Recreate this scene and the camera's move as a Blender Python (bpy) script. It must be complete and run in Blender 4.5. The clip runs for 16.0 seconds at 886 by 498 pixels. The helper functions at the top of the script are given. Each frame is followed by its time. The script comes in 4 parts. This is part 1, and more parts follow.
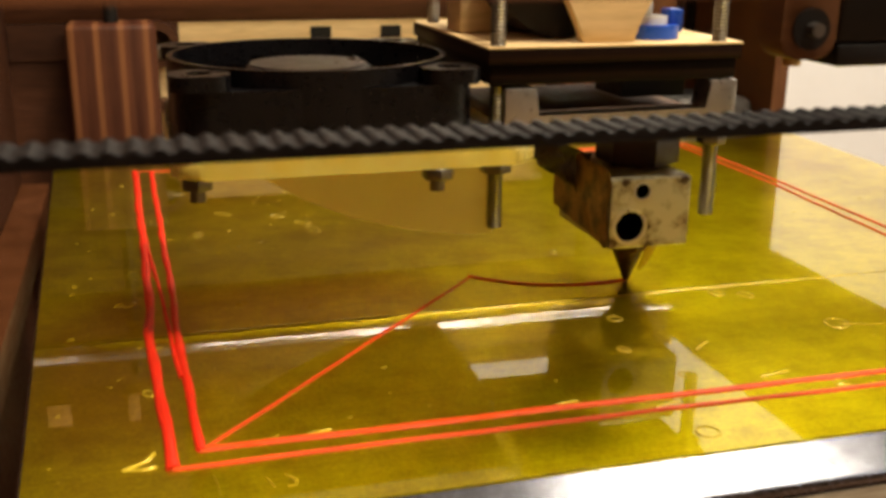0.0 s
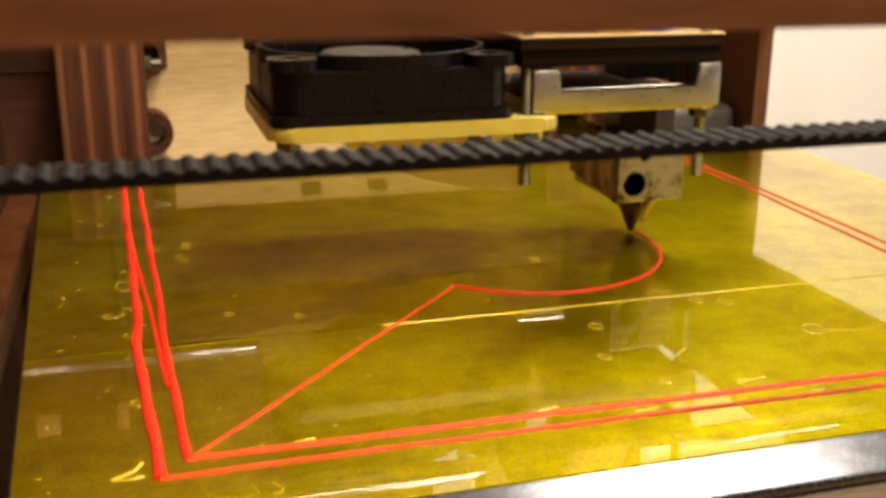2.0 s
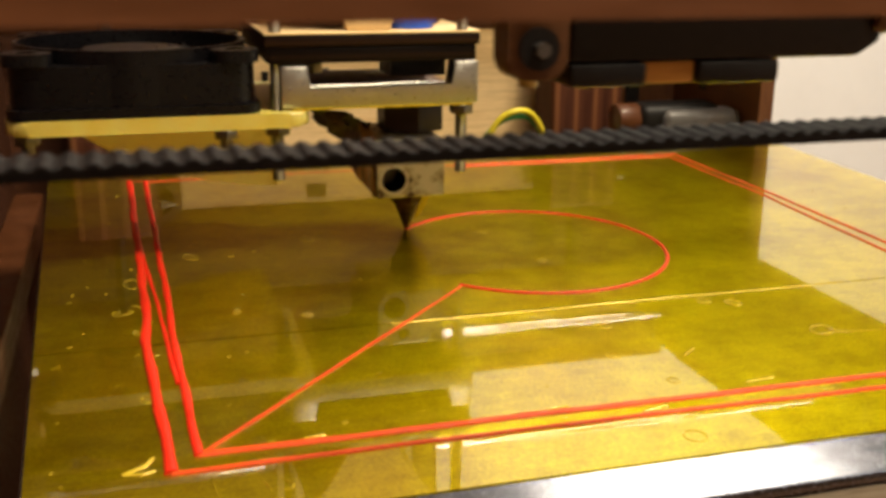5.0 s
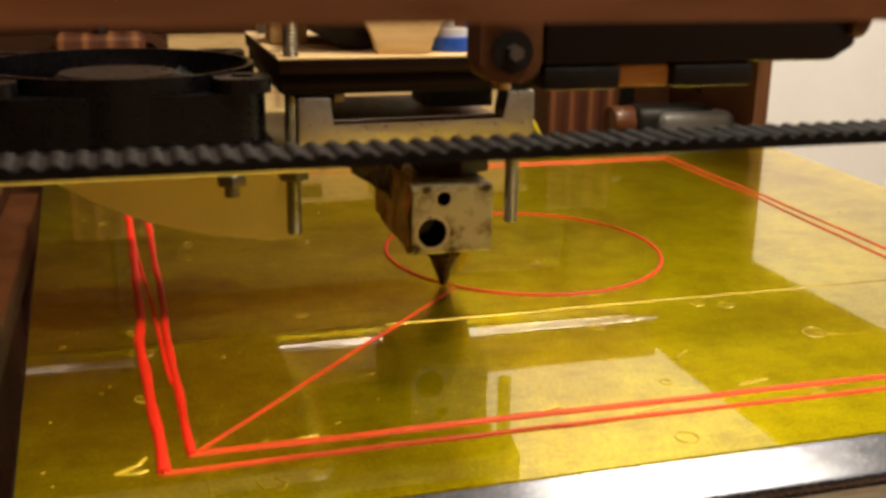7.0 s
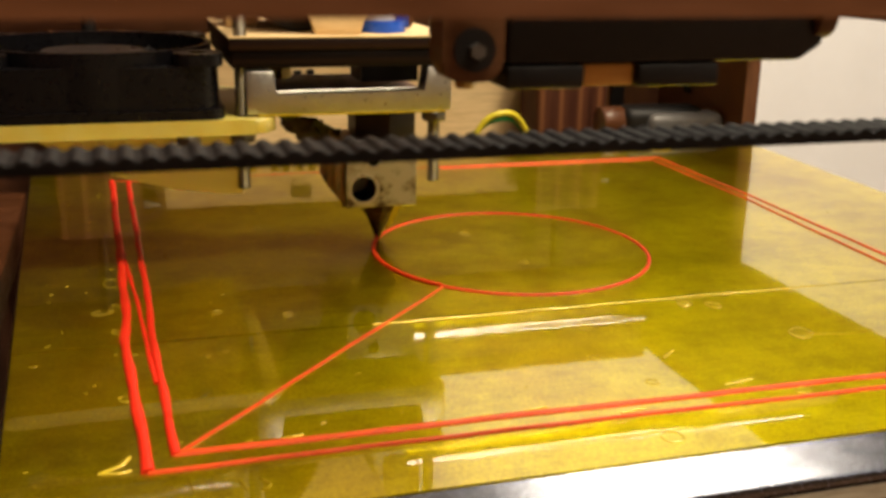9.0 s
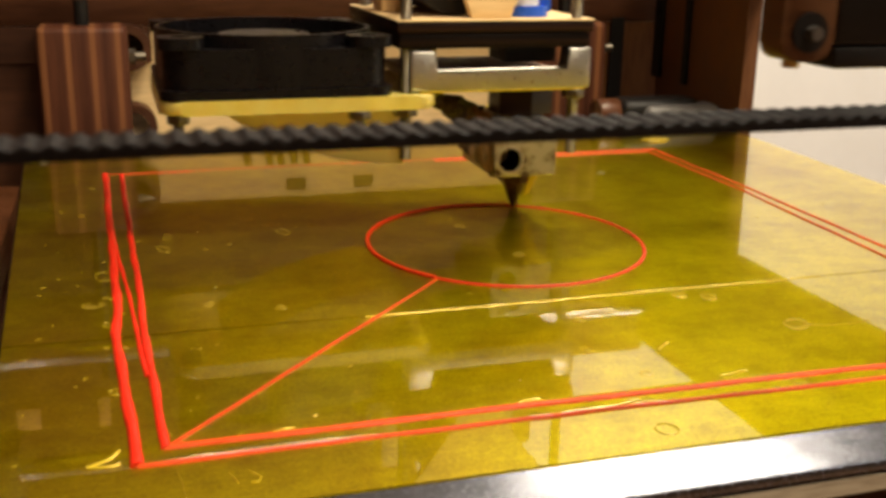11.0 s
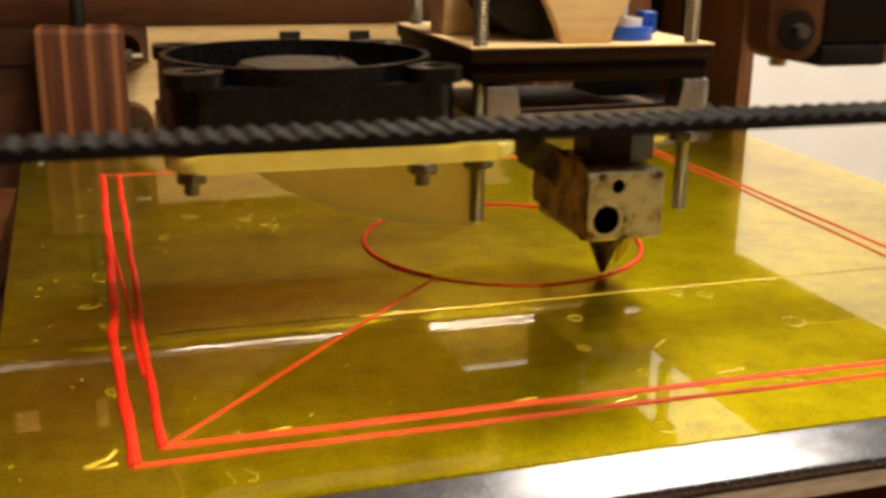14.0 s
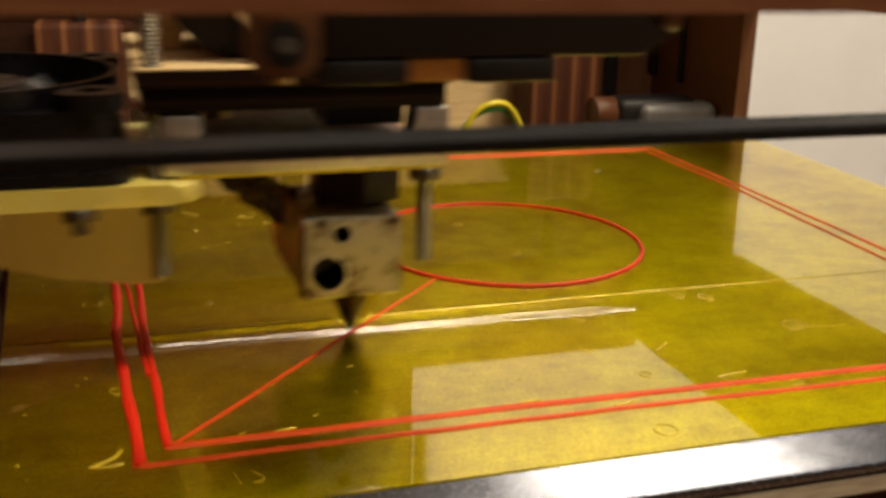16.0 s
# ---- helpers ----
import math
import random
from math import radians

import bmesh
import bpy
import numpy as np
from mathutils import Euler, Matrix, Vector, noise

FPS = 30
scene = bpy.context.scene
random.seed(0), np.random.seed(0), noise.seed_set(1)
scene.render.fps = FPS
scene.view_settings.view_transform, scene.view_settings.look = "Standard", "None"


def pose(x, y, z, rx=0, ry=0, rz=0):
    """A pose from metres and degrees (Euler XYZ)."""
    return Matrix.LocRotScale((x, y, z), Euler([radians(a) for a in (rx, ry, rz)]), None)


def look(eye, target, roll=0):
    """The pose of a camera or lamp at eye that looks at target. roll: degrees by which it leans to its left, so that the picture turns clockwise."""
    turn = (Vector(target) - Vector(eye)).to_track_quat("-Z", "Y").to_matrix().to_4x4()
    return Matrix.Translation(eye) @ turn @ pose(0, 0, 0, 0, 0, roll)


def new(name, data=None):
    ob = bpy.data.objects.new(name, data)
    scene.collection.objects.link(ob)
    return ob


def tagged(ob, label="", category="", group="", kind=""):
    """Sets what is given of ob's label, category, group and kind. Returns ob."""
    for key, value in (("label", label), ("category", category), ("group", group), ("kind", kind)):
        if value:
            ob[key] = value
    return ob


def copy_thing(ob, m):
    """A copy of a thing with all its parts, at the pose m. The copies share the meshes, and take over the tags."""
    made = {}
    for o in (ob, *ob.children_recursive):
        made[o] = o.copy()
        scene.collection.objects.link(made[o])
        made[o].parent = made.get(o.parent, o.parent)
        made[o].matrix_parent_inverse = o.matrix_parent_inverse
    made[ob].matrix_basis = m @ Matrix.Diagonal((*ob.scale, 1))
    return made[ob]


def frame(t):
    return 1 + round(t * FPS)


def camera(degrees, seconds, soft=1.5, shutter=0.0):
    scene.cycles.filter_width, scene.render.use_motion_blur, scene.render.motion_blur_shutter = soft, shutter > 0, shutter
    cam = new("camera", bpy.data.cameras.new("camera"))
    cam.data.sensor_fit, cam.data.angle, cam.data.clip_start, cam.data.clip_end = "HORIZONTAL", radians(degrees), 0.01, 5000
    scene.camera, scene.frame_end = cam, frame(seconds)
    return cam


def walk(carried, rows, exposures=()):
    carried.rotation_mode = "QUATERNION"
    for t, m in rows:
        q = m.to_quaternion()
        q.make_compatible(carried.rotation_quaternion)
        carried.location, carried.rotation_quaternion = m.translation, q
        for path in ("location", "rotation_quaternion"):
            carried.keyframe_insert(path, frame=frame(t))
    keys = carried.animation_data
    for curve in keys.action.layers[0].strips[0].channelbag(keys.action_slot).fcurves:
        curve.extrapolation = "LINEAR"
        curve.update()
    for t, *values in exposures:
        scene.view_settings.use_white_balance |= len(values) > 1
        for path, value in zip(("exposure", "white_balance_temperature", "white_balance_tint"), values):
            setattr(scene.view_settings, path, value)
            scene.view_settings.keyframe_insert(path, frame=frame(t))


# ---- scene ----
cam = camera(45.0, 16.0, soft=3.5, shutter=0.9)
# small lens focused on the nozzle: the belt and the front board lie out of focus
cam.data.dof.use_dof, cam.data.dof.focus_distance, cam.data.dof.aperture_fstop = True, 0.23, 60.0
PATH = [
    (0, (-0.00048, -0.13982, 0.07443), (0.06482, 0.08998, 0.00074), 0.50),
    (0.5, (-0.00035, -0.14400, 0.07610), (0.06830, 0.08540, 0.00150), 0.40),
    (1, (-0.00008, -0.13992, 0.07493), (0.06825, 0.08916, 0.00174), 0.50),
    (1.5, (-0.00049, -0.14263, 0.07600), (0.06731, 0.08690, 0.00374), 0.31),
    (2, (-0.00013, -0.14294, 0.07627), (0.06760, 0.08652, 0.00376), 0.31),
    (2.5, (-0.00101, -0.14256, 0.07600), (0.06666, 0.08715, 0.00423), 0.37),
    (3, (-0.00112, -0.14298, 0.07605), (0.06598, 0.08681, 0.00398), 0.46),
    (3.5, (-0.00115, -0.14335, 0.07604), (0.06638, 0.08654, 0.00471), 0.51),
    (4, (-0.00180, -0.14275, 0.07562), (0.06590, 0.08697, 0.00389), 0.55),
    (6.5, (-0.00183, -0.14366, 0.07510), (0.06611, 0.08630, 0.00435), 0.79),
    (7, (-0.00160, -0.14362, 0.07528), (0.06696, 0.08607, 0.00425), 0.91),
    (7.5, (-0.00109, -0.14354, 0.07521), (0.06848, 0.08581, 0.00410), 0.97),
    (8, (-0.00101, -0.14398, 0.07537), (0.06898, 0.08539, 0.00472), 1.10),
    (10.5, (0.00042, -0.14275, 0.07409), (0.07135, 0.08602, 0.00246), 1.09),
    (11, (0.00065, -0.14267, 0.07406), (0.07144, 0.08601, 0.00198), 1.02),
    (11.5, (0.00036, -0.14219, 0.07350), (0.07287, 0.08591, 0.00133), 1.27),
    (12, (0.00044, -0.14294, 0.07362), (0.07256, 0.08541, 0.00182), 1.16),
    (12.5, (0.00061, -0.14338, 0.07384), (0.07227, 0.08513, 0.00208), 1.12),
    (13, (0.00050, -0.14358, 0.07411), (0.07298, 0.08462, 0.00219), 1.17),
    (13.5, (0.00060, -0.14309, 0.07390), (0.07241, 0.08528, 0.00187), 1.01),
    (14, (0.00095, -0.14312, 0.07399), (0.07205, 0.08547, 0.00193), 0.81),
    (14.5, (0.00078, -0.14377, 0.07427), (0.07213, 0.08472, 0.00217), 0.78),
    (15, (0.00028, -0.14397, 0.07447), (0.07233, 0.08439, 0.00264), 1.02),
    (15.5, (0.00029, -0.14417, 0.07453), (0.07163, 0.08445, 0.00280), 0.94),
    (16, (-0.00080, -0.14272, 0.07523), (0.07151, 0.08513, 0.00203), 1.37),
]
walk(cam, [(t, look(eye, target, roll)) for t, eye, target, roll in PATH],
     exposures=[(0, 0.20), (0.5, 0.34), (1.0, 0.33), (1.5, 0.34), (3.0, 0.25), (4.0, 0.18), (6.5, 0.0), (8.0, 0.0), (10.5, 0.05), (11.5, 0.15), (12.5, 0.32), (13.0, 0.34), (14.5, 0.15), (15.5, -0.05), (16, -0.28)])

# ---- light ----
world = bpy.data.worlds.new("room_air")
scene.world = world
world.use_nodes = True
world.node_tree.nodes["Background"].inputs[0].default_value = (0.75, 0.72, 0.68, 1)
world.node_tree.nodes["Background"].inputs[1].default_value = 0.035


def area_lamp(name, eye, target, size_x, size_y, watts, colour):
    data = bpy.data.lights.new(name, "AREA")
    data.shape, data.size, data.size_y, data.energy, data.color = "RECTANGLE", size_x, size_y, watts, colour
    ob = new(name, data)
    ob.matrix_world = look(eye, target)
    return ob


# ceiling lamp over the printer, a weaker one behind it, and two added fill lights
area_lamp("ceiling_lamp_light", (0.56, -0.48, 1.75), (0.12, 0.08, 0.0), 0.36, 0.26, 40, (1.0, 0.85, 0.62))
area_lamp("rear_lamp_light", (0.81, 0.96, 1.38), (0.15, 0.05, 0.0), 0.55, 0.22, 24, (1.0, 0.88, 0.66))
# added fill from across the room in front, brightens the pale back panel
area_lamp("front_fill_light", (0.54, -1.30, 1.02), (0.10, 0.29, 0.02), 0.95, 0.22, 15, (1.0, 0.84, 0.60))
# added fill, brightens the white wall beyond the right opening
area_lamp("wall_fill_light", (1.20, 0.10, 1.55), (1.5, 1.0, 0.1), 0.4, 0.3, 9.5, (0.88, 0.94, 1.0))

# ---- materials ----


def material(name, build):
    m = bpy.data.materials.new(name)
    m.use_nodes = True
    nt = m.node_tree
    b = nt.nodes["Principled BSDF"]
    build(nt, b)
    return m


def coords(nt, scale=(1, 1, 1)):
    tc = nt.nodes.new("ShaderNodeTexCoord")
    mp = nt.nodes.new("ShaderNodeMapping")
    mp.inputs["Scale"].default_value = scale
    nt.links.new(tc.outputs["Object"], mp.inputs["Vector"])
    return mp.outputs["Vector"]


def noise_node(nt, vec, scale, detail=4, rough=0.55):
    n = nt.nodes.new("ShaderNodeTexNoise")
    n.inputs["Scale"].default_value, n.inputs["Detail"].default_value, n.inputs["Roughness"].default_value = scale, detail, rough
    nt.links.new(vec, n.inputs["Vector"])
    return n.outputs["Fac"]


def ramp(nt, fac, stops):
    r = nt.nodes.new("ShaderNodeValToRGB")
    e = r.color_ramp.elements
    while len(e) < len(stops):
        e.new(0.5)
    for el, (p, c) in zip(e, stops):
        el.position, el.color = p, (*c, 1) if len(c) == 3 else c
    nt.links.new(fac, r.inputs["Fac"])
    return r.outputs["Color"]


def mix(nt, fac, a, b, kind="MIX"):
    m = nt.nodes.new("ShaderNodeMix")
    m.data_type, m.blend_type = "RGBA", kind
    for sock, val in ((m.inputs[0], fac), (m.inputs[6], a), (m.inputs[7], b)):
        if isinstance(val, (int, float)):
            sock.default_value = val
        elif isinstance(val, tuple):
            sock.default_value = (*val, 1)
        else:
            nt.links.new(val, sock)
    return m.outputs[2]


def bump(nt, b, height, strength, dist, socket="Normal"):
    n = nt.nodes.new("ShaderNodeBump")
    n.inputs["Strength"].default_value, n.inputs["Distance"].default_value = strength, dist
    nt.links.new(height, n.inputs["Height"])
    nt.links.new(n.outputs["Normal"], b.inputs[socket])


def to_float(nt, fac, lo, hi):
    m = nt.nodes.new("ShaderNodeMapRange")
    m.inputs["To Min"].default_value, m.inputs["To Max"].default_value = lo, hi
    m.inputs["From Min"].default_value, m.inputs["From Max"].default_value = 0.3, 0.7
    nt.links.new(fac, m.inputs["Value"])
    return m.outputs["Result"]


def simple(name, colour, rough, metal=0.0, vary=0.25, grain=900, bumpy=0.1, coat=0.0, spec=0.5):
    def build(nt, b):
        v = coords(nt)
        big, fine = noise_node(nt, v, grain * 0.12, 3), noise_node(nt, v, grain, 5)
        c = ramp(nt, big, [(0.3, tuple(x * (1 - vary) for x in colour)), (0.7, tuple(min(1, x * (1 + vary)) for x in colour))])
        dark = ramp(nt, fine, [(0.3, (1 - vary * 0.6,) * 3), (0.6, (1, 1, 1))])
        nt.links.new(mix(nt, 1.0, c, dark, "MULTIPLY"), b.inputs["Base Color"])
        b.inputs["Metallic"].default_value = metal
        nt.links.new(to_float(nt, fine, rough * 0.8, rough * 1.2), b.inputs["Roughness"])
        b.inputs["Coat Weight"].default_value = coat
        b.inputs["Specular IOR Level"].default_value = spec
        bump(nt, b, fine, bumpy, 0.0003)
    return material(name, build)


def wood(name, light, dark, along=(1, 1, 1), scale=60, rough=0.5, coat=0.0):
    def build(nt, b):
        v = coords(nt, along)
        g = noise_node(nt, v, scale, 6, 0.6)
        f = noise_node(nt, v, scale * 7, 4, 0.6)
        big = noise_node(nt, coords(nt), 14, 3)
        c = ramp(nt, g, [(0.3, dark), (0.68, light)])
        c = mix(nt, 0.35, c, ramp(nt, f, [(0.35, tuple(x * 0.6 for x in dark)), (0.6, light)]))
        c = mix(nt, 0.5, c, ramp(nt, big, [(0.3, (0.72, 0.68, 0.62)), (0.7, (1, 1, 1))]), "MULTIPLY")
        nt.links.new(c, b.inputs["Base Color"])
        b.inputs["Coat Weight"].default_value = coat
        nt.links.new(to_float(nt, f, rough - 0.1, rough + 0.12), b.inputs["Roughness"])
        b.inputs["Specular IOR Level"].default_value = 0.25
        bump(nt, b, f, 0.15, 0.0004)
    return material(name, build)


def ply_edge(name, axis, pitch, tone=1.0):
    """Plywood seen on its edge: plies of pale and scorched brown wood."""
    def build(nt, b):
        sc = [0, 0, 0]
        sc[axis] = 1
        v = coords(nt, tuple(sc))
        w = nt.nodes.new("ShaderNodeTexWave")
        w.wave_type, w.bands_direction = "BANDS", "XYZ"[axis]
        w.inputs["Scale"].default_value = 0.314 / pitch
        w.inputs["Distortion"].default_value = 0.0
        nt.links.new(v, w.inputs["Vector"])
        streak = noise_node(nt, coords(nt, tuple(1.0 if i == axis else 0.06 for i in range(3))), 900, 5, 0.7)
        irregular = noise_node(nt, v, 260, 2)
        c = ramp(nt, w.outputs["Fac"], [(0.1, (0.08, 0.026, 0.016)), (0.5, (0.15, 0.052, 0.03)), (0.78, (0.17, 0.062, 0.034)), (0.93, (0.55, 0.25, 0.10))])
        c = mix(nt, 0.30, c, ramp(nt, streak, [(0.36, (0.06, 0.02, 0.012)), (0.62, (0.32, 0.13, 0.07))]))
        c = mix(nt, 0.25, c, ramp(nt, irregular, [(0.35, (0.05, 0.02, 0.014)), (0.6, (0.3, 0.12, 0.06))]))
        c = mix(nt, 1.0, c, (tone, tone * 0.9, tone * 0.85), "MULTIPLY")
        nt.links.new(c, b.inputs["Base Color"])
        b.inputs["Roughness"].default_value = 0.5
        b.inputs["Specular IOR Level"].default_value = 0.12
        bump(nt, b, streak, 0.25, 0.0004)
    return material(name, build)


def kapton_bed(nt, b):
    """Amber polyimide film stuck on a scuffed aluminium sheet."""
    v = coords(nt)
    blotch, speck = noise_node(nt, v, 26, 4), noise_node(nt, v, 1500, 4, 0.7)
    fine = noise_node(nt, v, 420, 3, 0.5)
    c = ramp(nt, blotch, [(0.32, (0.50, 0.37, 0.002)), (0.5, (0.60, 0.50, 0.004)), (0.68, (0.68, 0.59, 0.006))])
    cloud = noise_node(nt, v, 95, 5, 0.7)
    c = mix(nt, 0.7, c, ramp(nt, cloud, [(0.34, (0.66, 0.62, 0.52)), (0.55, (1, 1, 1)), (0.7, (1.12, 1.12, 1.1))]), "MULTIPLY")
    scratch = noise_node(nt, coords(nt, (0.05, 1, 1)), 1300, 3, 0.6)
    c = mix(nt, 0.35, c, ramp(nt, scratch, [(0.36, (0.72, 0.70, 0.62)), (0.5, (1, 1, 1)), (0.68, (1.15, 1.15, 1.15))]), "MULTIPLY")
    c = mix(nt, 0.75, c, ramp(nt, speck, [(0.35, (0.62, 0.60, 0.52)), (0.65, (1.1, 1.1, 1.1))]), "MULTIPLY")
    c = mix(nt, 0.3, c, ramp(nt, fine, [(0.35, (0.80, 0.78, 0.70)), (0.6, (1, 1, 1))]), "MULTIPLY")
    nt.links.new(c, b.inputs["Base Color"])
    b.inputs["Metallic"].default_value = 0.94
    nt.links.new(to_float(nt, fine, 0.285, 0.30), b.inputs["Roughness"])
    b.inputs["Specular Tint"].default_value = (1.0, 0.78, 0.25, 1)
    b.inputs["Coat Weight"].default_value = 1.0
    b.inputs["Coat IOR"].default_value = 1.62
    b.inputs["Coat Roughness"].default_value = 0.012
    bump(nt, b, noise_node(nt, v, 55, 3), 0.006, 0.002, "Coat Normal")


M_KAPTON = material("amber_film_on_aluminium", kapton_bed)
M_FILM_EDGE = simple("amber_film_fold", (0.66, 0.48, 0.02), 0.25, 0.2, 0.1, 500, 0.0, 0.4)
M_ALU = simple("scuffed_aluminium", (0.125, 0.128, 0.152), 0.25, 1.0, 0.22, 1600, 0.01)
M_ALU_BRUSHED = simple("milled_aluminium", (0.56, 0.555, 0.52), 0.32, 0.95, 0.10, 900, 0.15)
M_STEEL = simple("zinc_steel", (0.18, 0.16, 0.13), 0.40, 1.0, 0.2, 900, 0.1)
M_DULL = simple("dull_dark_steel", (0.14, 0.13, 0.12), 0.5, 0.9, 0.2, 700, 0.1)
M_CHROME = simple("polished_rod_steel", (0.85, 0.85, 0.85), 0.07, 1.0, 0.03, 300, 0.0)
M_PALE = wood("pale_plywood", (0.90, 0.68, 0.37), (0.80, 0.56, 0.27), (0.25, 1, 2.2), 40, 0.55)
M_CHAR = simple("blackened_film", (0.035, 0.02, 0.012), 0.3, 0.0, 0.8, 1800, 0.6, 0.4)
M_WEATHER = wood("grey_weathered_plywood", (0.52, 0.46, 0.36), (0.24, 0.18, 0.12), (0.25, 1, 2.2), 110, 0.6)
M_STAIN = wood("brown_stained_plywood", (0.13, 0.044, 0.014), (0.075, 0.025, 0.008), (0.3, 0.3, 2), 40, 0.42, 0.2)
M_SIDE = wood("brown_side_plywood", (0.17, 0.072, 0.027), (0.10, 0.040, 0.016), (2, 0.3, 0.3), 40, 0.5)
# tan plywood with the slider's shade put into its colour
M_MID = wood("shaded_tan_plywood", (0.16, 0.07, 0.027), (0.09, 0.038, 0.015), (0.3, 0.3, 2), 60, 0.5)
M_TAB = wood("orange_bare_wood", (0.80, 0.46, 0.13), (0.66, 0.34, 0.08), (0.25, 1, 2.2), 40, 0.55)
M_HOOD = wood("worn_tan_plywood", (0.30, 0.15, 0.035), (0.20, 0.09, 0.02), (0.3, 1, 2), 30, 0.5)
M_DARK = wood("dark_stained_plywood", (0.085, 0.030, 0.012), (0.045, 0.015, 0.007), (0.3, 1, 2), 40, 0.5)
M_EDGE_X = ply_edge("laminated_ply_edge", 0, 0.0085, 0.42)
# head's ply edges: scorch, darkened further in colour for the shade there
M_EDGE_Z = ply_edge("scorched_shaded_ply_edge", 2, 0.0032, 0.035)
M_EDGE_TOP = ply_edge("singed_shaded_ply_edge", 2, 0.0032, 0.06)
M_FAN = simple("black_moulded_plastic", (0.0035, 0.003, 0.0038), 0.3, 0.0, 0.15, 900, 0.03, 0.0, 0.3)
M_HUB = simple("fan_sticker_grey", (0.008, 0.007, 0.008), 0.32, 0.0, 0.08, 200, 0.0)
M_RUBBER = simple("belt_rubber", (0.010, 0.009, 0.0105), 0.55, 0.0, 0.3, 1400, 0.1, 0.0, 0.15)
M_PEEK = simple("dark_insulator", (0.022, 0.011, 0.008), 0.42, 0.0, 0.25, 700, 0.1, 0.0, 0.25)
M_SOOT = simple("charred_film", (0.24, 0.12, 0.05), 0.35, 0.0, 0.9, 2200, 0.6, 0.4)
M_BRASS = simple("sooty_brass", (0.085, 0.038, 0.014), 0.38, 0.7, 0.7, 2600, 0.3)
M_BRASS_CLEAN = simple("brass", (0.7, 0.5, 0.15), 0.3, 1.0, 0.2, 500, 0.1)
M_BLUE = simple("blue_plastic", (0.02, 0.10, 0.62), 0.3, 0.0, 0.1, 500, 0.05)
M_WHITE = simple("white_nylon", (0.75, 0.73, 0.68), 0.35, 0.0, 0.05, 500, 0.05)
M_RED = simple("red_print_plastic", (0.68, 0.022, 0.006), 0.4, 0.0, 0.1, 900, 0.15, 0.0, 0.3)
M_RING = simple("orange_red_print_plastic", (0.58, 0.036, 0.004), 0.48, 0.0, 0.12, 900, 0.15, 0.0, 0.15)
M_RED_THIN = simple("thin_red_print_plastic", (0.62, 0.066, 0.006), 0.48, 0.0, 0.15, 900, 0.15, 0.0, 0.15)
M_BLACK = simple("black_matt_plastic", (0.006, 0.005, 0.005), 0.5, 0.0, 0.25, 700, 0.1, 0.0, 0.3)
M_GREY = simple("grey_plastic", (0.15, 0.145, 0.145), 0.35, 0.0, 0.25, 500, 0.1)
# near-black that stands in for the shade inside the bores
M_BORE = simple("bore_shade_black", (0.002, 0.002, 0.002), 0.7, 0.0, 0.2, 900, 0.0, 0.0, 0.05)
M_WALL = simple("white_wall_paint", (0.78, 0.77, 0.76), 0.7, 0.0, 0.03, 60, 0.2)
# dim brown for the unseen walls, cuts and warms the bounced light
M_DIM = simple("dim_bounce_wall", (0.20, 0.13, 0.08), 0.7, 0.0, 0.05, 60, 0.2)
M_FLOOR = wood("table_wood", (0.3, 0.17, 0.09), (0.18, 0.095, 0.05), (0.3, 1, 1), 25, 0.5)
M_GREEN = simple("green_insulation", (0.05, 0.32, 0.06), 0.4)
M_YELLOW = simple("yellow_insulation", (0.75, 0.62, 0.03), 0.4)


def translucent(nt, b):
    v = coords(nt)
    n = noise_node(nt, v, 180, 4)
    nt.links.new(ramp(nt, n, [(0.3, (0.93, 0.74, 0.13)), (0.7, (0.97, 0.84, 0.24))]), b.inputs["Base Color"])
    b.inputs["Roughness"].default_value = 0.32
    b.inputs["Transmission Weight"].default_value = 0.4
    b.inputs["Subsurface Weight"].default_value = 0.25
    b.inputs["Subsurface Radius"].default_value = (0.012, 0.009, 0.003)
    b.inputs["IOR"].default_value = 1.45
    lay = nt.nodes.new("ShaderNodeTexWave")
    lay.bands_direction = "Z"
    lay.inputs["Scale"].default_value = 800
    nt.links.new(v, lay.inputs["Vector"])
    bump(nt, b, lay.outputs["Fac"], 0.2, 0.0001)


def translucent_thin(nt, b):
    translucent(nt, b)
    pale = ramp(nt, noise_node(nt, coords(nt), 180, 4), [(0.3, (0.93, 0.82, 0.40)), (0.7, (0.97, 0.88, 0.50))])
    nt.links.new(pale, b.inputs["Base Color"])
    b.inputs["Transmission Weight"].default_value = 0.45
    b.inputs["Roughness"].default_value = 0.45
    glow = nt.nodes.new("ShaderNodeBsdfTranslucent")
    glow.inputs["Color"].default_value = (0.97, 0.90, 0.60, 1)
    both = nt.nodes.new("ShaderNodeMixShader")
    both.inputs[0].default_value = 0.45
    nt.links.new(b.outputs["BSDF"], both.inputs[1])
    nt.links.new(glow.outputs["BSDF"], both.inputs[2])
    nt.links.new(both.outputs["Shader"], nt.nodes["Material Output"].inputs["Surface"])


M_DUCT = material("translucent_yellow_print", translucent)
M_DUCT_THIN = material("thin_translucent_yellow_print", translucent_thin)


def smeared(nt, b):
    v = coords(nt)
    n, f = noise_node(nt, v, 190, 6, 0.68), noise_node(nt, v, 900, 4)
    nt.links.new(ramp(nt, n, [(0.36, (0.08, 0.05, 0.028)), (0.43, (0.33, 0.29, 0.18)), (0.55, (0.50, 0.47, 0.34))]), b.inputs["Base Color"])
    b.inputs["Metallic"].default_value = 0.78
    nt.links.new(to_float(nt, f, 0.28, 0.45), b.inputs["Roughness"])
    bump(nt, b, n, 0.2, 0.0003)


M_BLOCK = material("sooty_aluminium_block", smeared)

